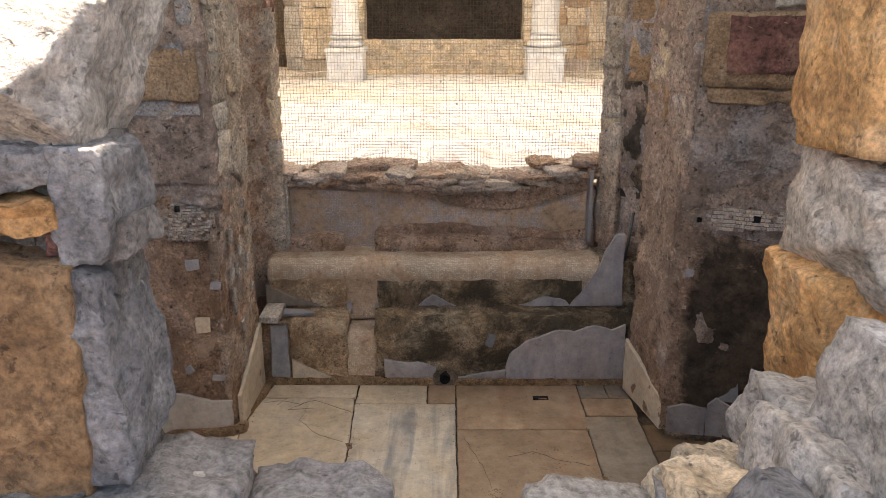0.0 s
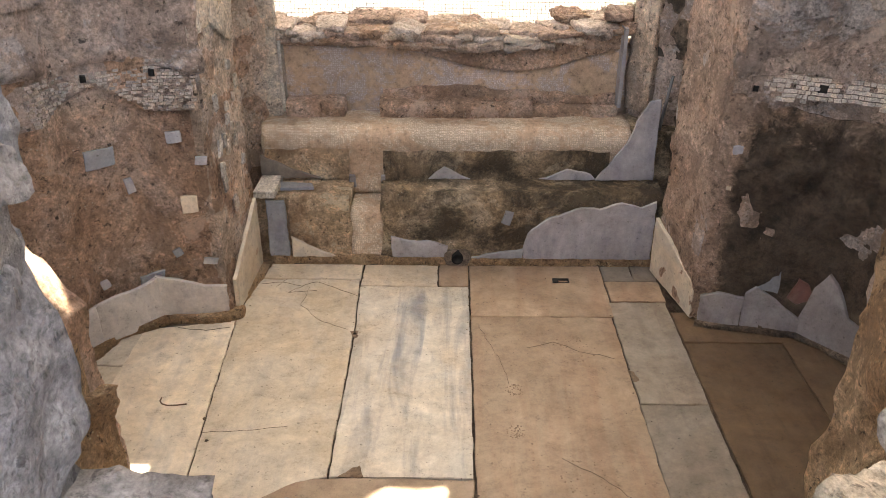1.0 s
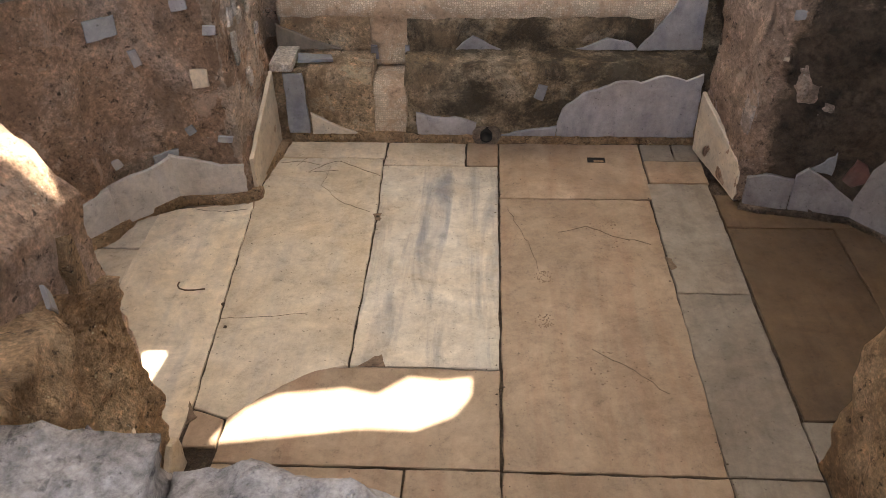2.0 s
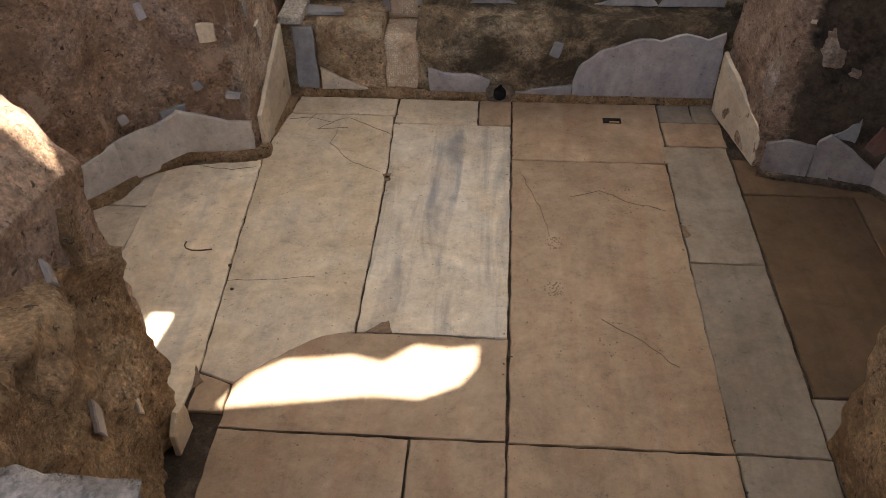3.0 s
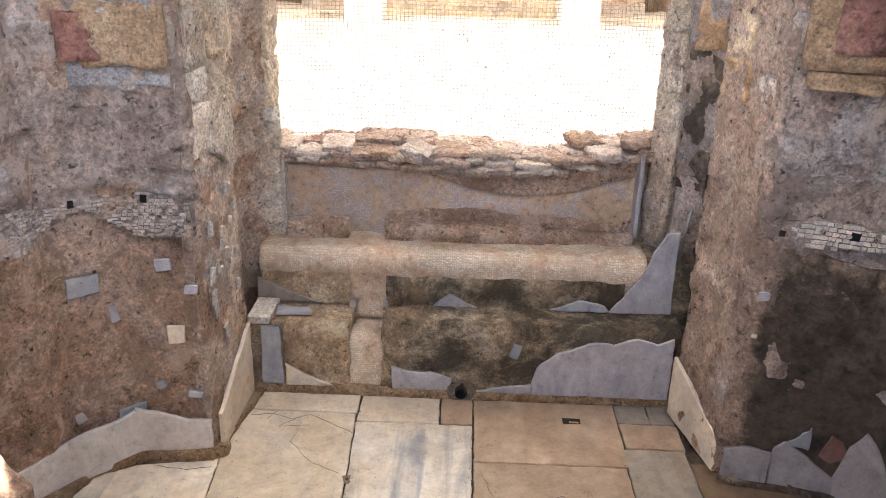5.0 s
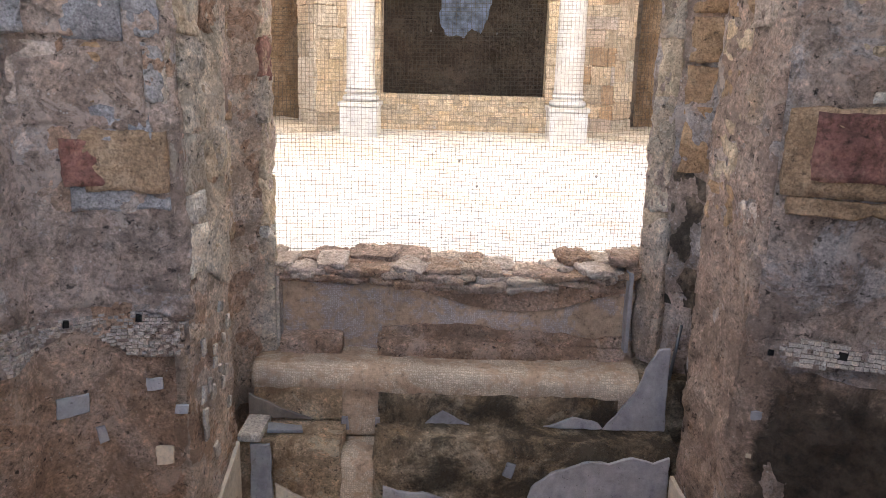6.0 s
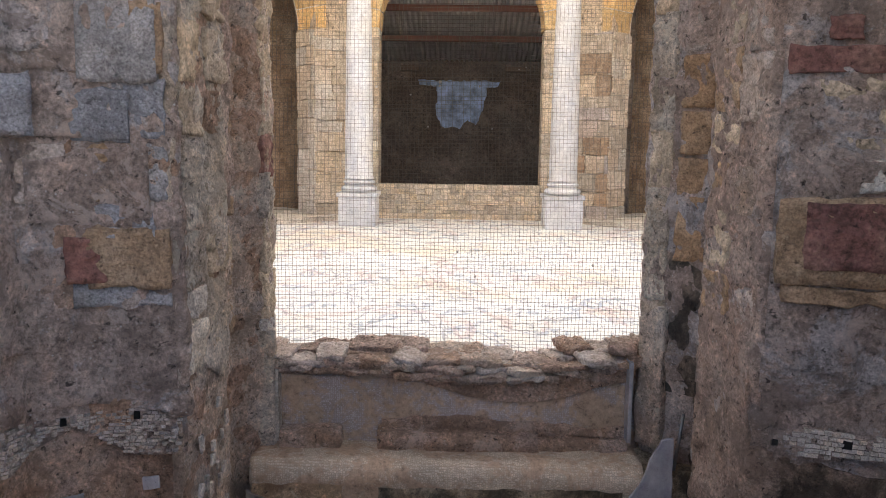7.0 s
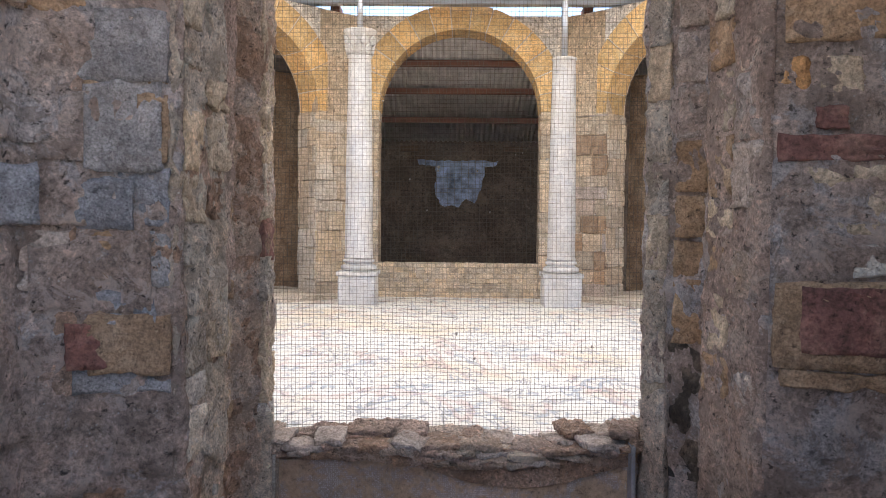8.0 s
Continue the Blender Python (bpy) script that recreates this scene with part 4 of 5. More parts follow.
blocks = [(0.70, 0.02, 2.62, 2.95, M_BUFF), (0.30, 0.03, 2.46, 2.62, M_PLASTER_GREY), (0.70, 0.34, 2.46, 2.61, M_PALE), (0.72, 0.04, 3.46, 3.78, M_OCHRE_DULL), (0.36, 0.19, 3.21, 3.42, M_BUFF), (0.14, 0.03, 3.12, 3.42, M_OCHRE), (0.70, 0.38, 3.12, 3.44, M_BUFF_GREY), (0.7, 0.05, 3.8, 4.1, M_BUFF), (0.7, 0.4, 1.72, 1.95, M_BUFF_GREY), (0.38, 0.05, 1.66, 1.94, M_PLASTER_GREY),
          (1.3, 0.74, 2.0, 2.4, M_BUFF), (1.3, 0.74, 2.45, 2.8, M_OCHRE_DULL), (1.3, 0.74, 2.85, 3.3, M_BUFF)]
for k, (a, b, z0, z1, mm) in enumerate(blocks):
    wall_stone(RIGHT, 1, rc - a, rc - b, z0 + 0.01, z1 - 0.01, mm, east, 710 + k, 0.016 + 0.014 * rnd.random())
z = 1.75
k = 0
while z < 4.3:
    h = rnd.uniform(0.18, 0.36)
    wall_stone(RIGHT, 1, rc + 0.03, rc + rnd.uniform(0.2, 0.27), z, z + h - 0.015, rnd.choice([M_PLASTER_PINK, M_PLASTER_ROSE, M_BUFF_GREY]), east, 740 + k, rnd.uniform(0.012, 0.024), blend=0.06, lump=0.12, grit=0.02)
    wall_stone(RIGHT, 1, rc + 0.28, rc + 0.50, z + 0.05, z + h + 0.03, rnd.choice([M_OCHRE_DULL, M_BUFF, M_OCHRE_DULL]), east, 770 + k, rnd.uniform(0.01, 0.024), blend=0.06, lump=0.12, grit=0.02)
    k += 1
    z += h
js = find_s(RIGHT, 1.29, 6.02)
for k, (z0, z1) in enumerate([(1.99, 2.36), (2.37, 2.58), (2.60, 2.84), (2.86, 3.15), (3.17, 3.47), (3.49, 3.77), (3.8, 4.2)]):
    wall_stone(RIGHT, 1, js - 0.08, js + 0.10, z0, z1, M_OCHRE_DULL if k < 4 else M_BUFF_GREY, east, 800 + k, 0.006, blend=0.05, lump=0.06, grit=0.018)
for k in range(9):
    wall_stone(RIGHT, 1, js + 0.15, js + 0.30, 1.41 + k * 0.33, 1.745 + k * 0.33, M_PLASTER_PALE if k % 3 else M_BUFF, east, 820 + k, rnd.uniform(0.006, 0.02), blend=0.05, lump=0.12, grit=0.022)
part("stain", sheet_bm(piece(RIGHT, js - 0.10, js + 0.13, 0.006, 1), 1.2, lambda s: 1.98, 1, 0.03, 0.025, 0.016, 7, 18, 0.08), M_DAMP, east, "dark damp stain", True)
part("marble_strip", box_bm(0.995, 1.018, 6.11, 6.22, 0.86, 1.36, 0.002), M_DADO, east)
part("pilaster", sheet_bm([(1.055, 6.2), (1.065, 6.17), (1.1, 6.14), (1.17, 6.06)], 0.84, 1.75, -1, 0.06, 0.02, 0.01, 6, 35, 0.12), M_PLASTER_ROSE, east, "", True)
# old pipe chase beside the bench, shade painted on, with a split pipe
part("pipe_chase", sheet_bm(piece(RIGHT, find_s(RIGHT, 1.26, 5.6), find_s(RIGHT, 1.36, 5.97), 0.012, 1), 0.5, lambda s: 1.46, 1, 0.03, 0.02, 0.02, 7, 34, 0.06), M_CHASE_SHADE, east, "dark skin painting the shade in an old pipe chase", True)
pipe = bmesh.new()
bmesh.ops.create_cone(pipe, segments=12, radius1=0.011, radius2=0.009, depth=0.34, cap_ends=True)
part("lead_pipe", pipe, M_LEAD, east, "grey lead pipe", True, pose(1.225, 5.83, 0.98, 3, 6, 0))

# marble dado slabs along the foot of both piers and inside the niche
dado = thing("marble_dado", "broken white marble dado slabs along the wall foot", "dado")


def dado_slab(path, side, s0, s1, outline, material, out=0.045, seed=0, z0=0.015):
    a, d = along(path, s0)
    b, _ = along(path, s1)
    d = (b - a).normalized()
    n = Vector((-d.y, d.x)) * side
    w = (b - a).length
    bm = plate_bm([(u * w, v) for u, v in outline], 0.022, 0.004, seed, 0.05)
    x3, y3 = Vector((d.x, d.y, 0)), Vector((n.x, n.y, 0))
    z3 = Vector((0, 0, 1))
    flip = x3.cross(z3).dot(y3) < 0
    base = a + n * (out - 0.022)
    if flip:
        base = b + n * (out - 0.022)
        x3 = -x3
        bm.free()
        bm = plate_bm([((1 - u) * w, v) for u, v in outline[::-1]], 0.022, 0.004, seed, 0.05)
    m = Matrix((x3, z3, y3)).transposed().to_4x4()
    m.translation = (base.x, base.y, z0)
    part("dado_slab", bm, material, dado, m=m)


dado_slab(LEFT, -1, sc - 0.36, sc + 0.02, [(0, 0), (1, 0), (1, 0.19), (0.7, 0.2), (0.3, 0.255), (0, 0.285)], M_DADO_WARM, 0.05, 1)
dado_slab(LEFT, -1, sc - 0.74, sc - 0.365, [(0, 0), (1, 0), (1, 0.28), (0.6, 0.245), (0.4, 0.255), (0, 0.235)], M_DADO_WARM, 0.05, 2)
dado_slab(LEFT, -1, sc - 1.08, sc - 0.745, [(0, 0), (1, 0), (1, 0.24), (0.5, 0.20), (0, 0.19)], M_DADO_WARM, 0.05, 3)
dado_slab(LEFT, -1, sc - 1.42, sc - 1.09, [(0, 0), (1, 0), (1, 0.19), (0.5, 0.21), (0, 0.23)], M_DADO_WARM, 0.05, 4)
dado_slab(LEFT, -1, sc - 1.76, sc - 1.43, [(0, 0), (1, 0), (1, 0.22), (0, 0.2)], M_DADO_WARM, 0.05, 5)
dado_slab(LEFT, -1, sc + 0.02, sc + 0.56, [(0, 0), (1, 0), (1, 0.46), (0.6, 0.36), (0, 0.2)], M_WHITE, 0.055, 6)
dado_slab(RIGHT, 1, rc - 0.22, rc - 0.0, [(0, 0), (1, 0), (1, 0.17), (0.6, 0.2), (0, 0.19)], M_DADO, 0.05, 7)
dado_slab(RIGHT, 1, rc - 0.53, rc - 0.225, [(0, 0), (1, 0), (1, 0.21), (0.85, 0.26), (0.5, 0.2), (0.2, 0.13), (0, 0.09)], M_DADO, 0.05, 8)
dado_slab(RIGHT, 1, rc - 0.86, rc - 0.54, [(0, 0), (1, 0), (1, 0.10), (0.85, 0.32), (0.68, 0.42), (0.5, 0.38), (0.2, 0.22), (0, 0.2)], M_DADO, 0.05, 9)
dado_slab(RIGHT, 1, rc - 1.2, rc - 0.87, [(0, 0), (1, 0), (1, 0.13), (0, 0.16)], M_DADO, 0.05, 10)
dado_slab(RIGHT, 1, rc + 0.0, rc + 0.56, [(0, 0), (1, 0), (1, 0.36), (0.5, 0.28), (0, 0.19)], M_WHITE, 0.045, 11)
wall_chip(RIGHT, 1, rc - 0.33, 0.31, 0.11, 0.13, M_BLUEGREY, dado, 0, 0.03, "dado_slab", [(-0.5, -0.4), (0.5, -0.5), (0.45, 0.5), (0.0, 0.05)])
wall_chip(RIGHT, 1, rc - 0.50, 0.27, 0.13, 0.16, M_REDMARBLE, dado, 0, 0.03, "dado_slab", [(-0.5, -0.3), (-0.1, -0.5), (0.5, -0.2), (0.2, 0.3), (-0.2, 0.5)])
# mortar kerb under the slabs
part("kerb", sheet_bm(piece(LEFT, sc - 1.8, sc + 0.03, 0.085, -1), 0, 0.045, -1, 0.09, 0.02, 0.012, 9, 41, 0.012), M_EARTH, dado, "", True)
part("kerb", sheet_bm(piece(LEFT, sc + 0.0, sc + 0.56, 0.09, -1), 0, 0.035, -1, 0.09, 0.02, 0.01, 9, 42, 0.012), M_EARTH, dado, "", True)
part("kerb", sheet_bm(piece(RIGHT, rc - 1.3, rc + 0.0, 0.075, 1), 0, 0.03, 1, 0.09, 0.02, 0.012, 9, 43, 0.012), M_DAMP, dado, "", True)
part("kerb", profile_bm([(Y1 - 0.035, 0.0), (Y1 - 0.03, 0.028), (Y1 - 0.005, 0.05), (Y1 + 0.03, 0.05), (Y1 + 0.03, 0.0)], -1.24, 1.2, 0.03, 0.008, 8, 44), M_EARTH, dado, "", True)
# facing slabs on the two risers


def riser_slab(y, outline, material, seed):
    part("riser_slab", plate_bm(outline, 0.02, 0.004, seed, 0.04), material, dado, m=pose(0, y + 0.006, 0) @ FACING)


riser_slab(Y1 - 0.012, [(0.40, 0.045), (1.19, 0.045), (1.19, 0.44), (1.10, 0.40), (0.98, 0.435), (0.85, 0.39), (0.74, 0.40), (0.64, 0.36), (0.53, 0.32), (0.42, 0.22), (0.395, 0.12)], M_DADO, 1)
riser_slab(Y1 - 0.012, [(-0.425, 0.05), (-0.09, 0.05), (-0.07, 0.13), (-0.2, 0.165), (-0.3, 0.16), (-0.43, 0.19)], M_DADO, 2)
riser_slab(Y1 - 0.012, [(0.04, 0.045), (0.39, 0.045), (0.395, 0.11), (0.2, 0.075)], M_DADO, 3)
riser_slab(Y1 - 0.012, [(-1.05, 0.05), (-0.78, 0.05), (-0.92, 0.11), (-1.05, 0.19)], M_WHITE, 4)
riser_slab(Y1 - 0.01, [(-1.19, 0.05), (-1.065, 0.05), (-1.07, 0.43), (-1.185, 0.43)], M_BLUEGREY, 5)
riser_slab(Y1 - 0.008, [(0.25, 0.29), (0.31, 0.27), (0.33, 0.36), (0.28, 0.37)], M_BLUEGREY, 6)
riser_slab(Y2 - 0.02, [(0.85, 0.48), (1.21, 0.48), (1.2, 1.0), (1.13, 0.99), (1.07, 0.86), (1.02, 0.72), (0.94, 0.6)], M_DADO, 7)
riser_slab(Y2 - 0.022, [(0.5, 0.48), (0.85, 0.48), (0.82, 0.52), (0.67, 0.55), (0.58, 0.51)], M_DADO, 8)
riser_slab(Y2 - 0.022, [(-0.2, 0.48), (0.06, 0.48), (0.0, 0.51), (-0.1, 0.56), (-0.16, 0.52)], M_DADO, 9)
riser_slab(Y2 - 0.02, [(-1.25, 0.48), (-0.88, 0.48), (-1.0, 0.52), (-1.25, 0.63)], M_GREYSLAB, 10)
riser_slab(Y2 - 0.02, [(-0.70, 0.42), (-0.66, 0.42), (-0.66, 0.5), (-0.70, 0.5)], M_DADO, 11)
riser_slab(Y2 - 0.02, [(-0.5, 0.42), (-0.47, 0.42), (-0.47, 0.5), (-0.5, 0.5)], M_DADO, 12)
part("capping", box_bm(-1.25, -1.12, 5.57, 5.84, 0.455, 0.50, 0.008), M_PALE, dado)
part("capping", plate_bm([(-1.1, 5.66), (-0.9, 5.68), (-0.92, 5.74), (-1.12, 5.76)], 0.02, 0.004, 3), M_BLUEGREY, dado, m=pose(0, 0, 0.47))

# drain pipe in the riser, and what lies on the floor
drain = thing("drain_pipe", "dark round drain pipe at the foot of the bench", "pipe")
bm = bmesh.new()
rings = []
for r, y in ((0.026, 5.562), (0.026, 5.545), (0.036, 5.545), (0.036, 5.72)):
    rings.append([bm.verts.new((r * math.cos(a * math.tau / 20), y, r * math.sin(a * math.tau / 20))) for a in range(20)])
for a, b in zip(rings, rings[1:]):
    for k in range(20):
        bm.faces.new((a[k], a[(k + 1) % 20], b[(k + 1) % 20], b[k]))
# disc close to the mouth paints the pipe's dark inside
bm.faces.new(rings[0])
part("pipe", bm, M_HOLE, drain, "", True, pose(-0.015, 0, 0.062))
part("collar", rock_bm((0.16, 0.06, 0.11), 55, 6, 0.6, 0.15, 0.008), M_DAMP, drain, "grey mortar collar", True, pose(-0.015, 5.6, 0.045))
inlet = thing("floor_inlet", "small rectangular slot cut in the paving", "drain")
# thin black block paints the dark inside the slot
part("slot", box_bm(0.565, 0.665, 5.375, 5.425, -0.006, 0.0025), M_HOLE, inlet)
part("fill", box_bm(0.6, 0.655, 5.378, 5.392, 0.001, 0.004), M_OCHRE_DULL, inlet)
twig = thing("twig", "curved dry twig lying on the marble floor", "twig")
cu = bpy.data.curves.new("twig", "CURVE")
cu.dimensions, cu.bevel_depth, cu.bevel_resolution = "3D", 0.0035, 2
sp = cu.splines.new("POLY")
pts = [(-1.445, 4.245), (-1.445, 4.22), (-1.43, 4.2), (-1.40, 4.188), (-1.36, 4.19), (-1.31, 4.2)]
sp.points.add(len(pts) - 1)
for p, (px_, py_) in zip(sp.points, pts):
    p.co = (px_, py_, 0.0035, 1)
tmp = bpy.data.objects.new("tmp", cu)
me = bpy.data.meshes.new_from_object(tmp)
bpy.data.objects.remove(tmp)
bm = bmesh.new()
bm.from_mesh(me)
part("stem", bm, M_WOOD, twig)
grit = tagged(part("floor_grit", bmesh.new(), M_JOINT), "dark crumbs and pebbles scattered on the paving", "debris", kind="stuff")
rnd = random.Random(8)
gv, gf = [], []
spots = [(-0.575, 4.807, 0.016), (-1.147, 3.95, 0.014), (-0.56, 4.79, 0.01), (-1.2, 4.1, 0.012)]
for k in range(190):
    if rnd.random() < 0.45:
        spots.append((rnd.choice([-1.2, -0.575, 0.057, 0.86, 1.196]) + rnd.gauss(0, 0.012), rnd.uniform(3.0, 5.5), rnd.uniform(0.002, 0.007)))
    else:
        spots.append((rnd.uniform(-1.6, 1.8), rnd.uniform(2.6, 5.55), rnd.uniform(0.0015, 0.0045)))
for x, y, r in spots:
    b0 = len(gv)
    q = rnd.random() * 6
    for a in range(5):
        gv.append((x + r * math.cos(q + a * 1.257) * rnd.uniform(0.7, 1.2), y + r * math.sin(q + a * 1.257) * rnd.uniform(0.7, 1.2), -0.002))
    gv.append((x, y, r * 0.7))
    gf += [(b0 + a, b0 + (a + 1) % 5, b0 + 5) for a in range(5)]
me = bpy.data.meshes.new("floor_grit")
me.from_pydata(gv, [], gf)
me.materials.append(M_JOINT)
grit.data = me

# ---- near broken wall ----
near = thing("wall_near", "broken rubble wall of limestone and ochre tufa blocks", "wall", "structure")
NL = [(-1.13, 3.24), (-1.14, 3.12), (-1.04, 2.6), (-0.95, 2.2), (-0.87, 1.9)]
part("core", sheet_bm(NL, 0, lambda s: 0.86 + 0.4 * s, 1, 0.55, 0.016, 0.045, 4, 5, 0.1), M_EARTH, near, "", True)
part("core", sheet_bm([(-1.165, 3.14), (-1.28, 3.12), (-1.95, 3.1)], 0, lambda s: 1.04 + 0.95 * s, 1, 0.14, 0.018, 0.06, 3.5, 7, 0.13), M_EARTH, near, "", True)
NR = [(0.9, 1.9), (1.02, 2.3), (1.14, 2.75), (1.2, 3.3)]
part("core", sheet_bm(NR, 0, lambda s: 1.6 + 0.1 * s, 1, 0.5, 0.035, 0.035, 4, 6, 0.08), M_EARTH, near, "", True)
part("core", profile_bm([(1.2, 0), (1.2, 1.5), (1.35, 1.6), (1.85, 1.58), (1.9, 1.45), (1.9, 0)], -2.4, 2.4, 0.06, 0.03, 3, 8), M_EARTH, near, "", True)
dado_slab(NL, 1, 0.02, 0.14, [(0, 0), (1, 0), (1, 0.1), (0.5, 0.16), (0, 0.14)], M_WHITE, 0.05, 21)


def on_near(x, y, z, w, h, material, turn):
    """A scrap of marble bedded flush in the rough face of the near wall."""
    s0 = find_s(NL, x, y)
    p, _ = along(NL, s0)
    q = Vector((p.x, p.y, z)) + Vector((45.5, 21.5, 33.5))
    rough = 0.0585 * fbm(q, 4, 4, 0.55) + 0.007 * fbm(q, 24, 3, 0.6)
    wall_chip(NL, 1, s0, z, w, h, material, near, turn, rough + 0.012, points=[(-0.5, -0.1), (0.1, -0.5), (0.5, 0.1), (0.0, 0.5)])


on_near(-1.1, 2.95, 1.03, 0.035, 0.12, M_BLUEGREY, 8)
on_near(-1.08, 2.8, 0.62, 0.06, 0.17, M_DADO, -6)
on_near(-1.1, 2.95, 0.48, 0.035, 0.13, M_WHITE, 10)
NEAR_STONES = [
    # centre, size, material, turn
    ((-0.661, 1.824, 1.874), (0.271, 0.166, 0.535), M_OCHRE_NEAR, (0, 2, 0)),
    ((-0.611, 1.824, 2.196), (0.156, 0.166, 0.052), M_OCHRE, (0, -3, 0)),
    ((-0.503, 1.857, 2.21), (0.072, 0.183, 0.165), M_GREYSTONE, (0, 4, 0)),
    ((-0.612, 1.865, 2.256), (0.143, 0.166, 0.058), M_GREYSTONE, (0, -5, 0)),
    ((-0.468, 1.857, 2.159), (0.043, 0.116, 0.058), M_GREYSTONE, (0, -14, 0)),
    ((-0.511, 1.849, 1.954), (0.076, 0.199, 0.347), M_GREYSTONE, (0, -4, 0)),
    ((-0.541, 1.849, 2.152), (0.044, 0.116, 0.035), M_REDSTONE, (0, 10, 0)),
    ((-0.623, 1.92, 2.431), (0.288, 0.352, 0.336), M_LIME, (50, 10, 0)),
    ((-0.96, 1.995, 2.446), (0.391, 0.425, 0.391), M_LIME, (50, -5, 0)),
    ((-1.1, 1.9, 1.98), (0.5, 0.5, 0.5), M_GREYSTONE, (0, 0, 10)),
    ((-0.455, 1.725, 1.695), (0.27, 0.43, 0.13), M_GREYSTONE, (1, 6, 4)),
    ((-0.2, 1.735, 1.662), (0.24, 0.42, 0.12), M_GREYSTONE, (-1, 2, 3)),
    ((-0.42, 1.80, 1.72), (0.08, 0.09, 0.07), M_LIME, (0, 20, 20)),
    ((0.25, 1.68, 1.65), (0.28, 0.36, 0.16), M_LIME, (0, 5, -4)),
    ((0.44, 1.70, 1.69), (0.2, 0.3, 0.14), M_GREYSTONE, (0, -6, 0)),
    ((0.41, 1.80, 1.74), (0.14, 0.14, 0.08), M_BUFF, (0, 6, 10)),
    ((0.58, 1.74, 1.78), (0.18, 0.28, 0.18), M_LIME, (0, 12, 0)),
    ((0.52, 1.56, 1.76), (0.24, 0.3, 0.18), M_GREYSTONE, (0, 20, 0)),
    ((0.70, 1.64, 1.9), (0.26, 0.36, 0.22), M_LIME, (0, 12, 0)),
    ((0.900, 2.170, 2.429), (0.418, 0.300, 0.434), M_OCHRE, (0, 2, 0)),
    ((0.936, 2.150, 2.071), (0.474, 0.300, 0.261), M_LIME, (0, 6, 0)),
    ((0.787, 2.200, 1.817), (0.174, 0.240, 0.371), M_OCHRE, (0, -9, 0)),
    ((0.579, 1.850, 1.816), (0.137, 0.200, 0.120), M_LIME, (0, 8, 0)),
    ((0.69, 2.0, 1.7), (0.22, 0.26, 0.16), M_LIME, (0, 14, 9)),
    ((0.82, 1.98, 1.7), (0.24, 0.3, 0.2), M_GREYSTONE, (0, -8, 0)),
    ((0.52, 1.92, 1.64), (0.16, 0.2, 0.12), M_BUFF, (0, 10, 30)),
    ((0.95, 1.95, 1.66), (0.4, 0.5, 0.3), M_LIME, (0, 8, 0)),
]
for k, (c, sz, mm, turn) in enumerate(NEAR_STONES):
    rock("stone", c, sz, mm, 40 + k, near, turn, cuts=20, blend=0.08, lump=0.055, grit=0.012, facets=6)
part("bed_mortar", rock_bm((0.457, 0.116, 0.634), 91, 20, 0.05, 0.05, 0.014), M_BED, near, "", True, pose(-0.714, 1.874, 1.983))
part("core", rock_bm((0.44, 0.3, 0.5), 94, 16, 0.15, 0.08, 0.02), M_BED, near, "", True, pose(-0.76, 1.84, 1.53))
part("bed_mortar", rock_bm((0.421, 0.200, 1.344), 92, 20, 0.05, 0.05, 0.014), M_BED, near, "", True, pose(0.960, 2.200, 1.972))
part("bed_mortar", rock_bm((1.6, 0.5, 0.16), 93, 16, 0.2, 0.1, 0.02), M_BED, near, "", True, pose(0.1, 1.62, 1.58))

# ---- hall beyond the net ----
HZ = 1.125
hall = thing("hall_floor", "sunlit hall floor of pale figured mosaic", "floor", "structure")
part("mosaic", box_bm(-8, 8, 6.72, 25, HZ - 0.3, HZ), M_HALL, hall)
net = thing("bird_net", "fine dark square-mesh bird net across the opening", "net")
bm = bmesh.new()
NY, GAP = 6.74, 0.0245
verts, faces = [], []


def bar(p, q, r=0.0009):
    p, q = Vector(p), Vector(q)
    d = (q - p).normalized()
    u = d.cross(Vector((0, 1, 0))).normalized() * r
    v = Vector((0, r, 0))
    b0 = len(verts)
    for c in (p, q):
        for a, b in ((1, 1), (1, -1), (-1, -1), (-1, 1)):
            verts.append(c + u * a + v * b)
    faces.extend([(b0 + k, b0 + (k + 1) % 4, b0 + 4 + (k + 1) % 4, b0 + 4 + k) for k in range(4)])


def sag(x, z):
    return NY + 0.02 * math.sin(1.7 * x + 0.8 * z) + 0.008 * math.sin(5 * z + x)


def wob(x, z):
    return 0.006 * math.sin(3.1 * z + 2.3 * x) + 0.004 * math.sin(7 * x + z)


xs = [-1.5 + GAP * k for k in range(int(2.95 / GAP))]
zs = [1.2 + GAP * k for k in range(int(3.3 / GAP))]
for x in xs:
    for k in range(12):
        za, zb = 1.2 + 3.3 * k / 12, 1.2 + 3.3 * (k + 1) / 12
        bar((x + wob(x, za), sag(x, za), za), (x + wob(x, zb), sag(x, zb), zb))
for z in zs:
    for k in range(10):
        xa, xb = -1.5 + 2.95 * k / 10, -1.5 + 2.95 * (k + 1) / 10
        bar((xa, sag(xa, z), z + wob(z, xa)), (xb, sag(xb, z), z + wob(z, xb)))
me = bpy.data.meshes.new("mesh")
me.from_pydata(verts, [], faces)
me.materials.append(M_NET)
mesh_ob = new("mesh", me)
mesh_ob.parent = net
fluff = tagged(new("net_fluff", bpy.data.meshes.new("net_fluff")), "pale fluff and feathers caught in the net", "debris", kind="stuff")
bm = bmesh.new()
rnd = random.Random(14)
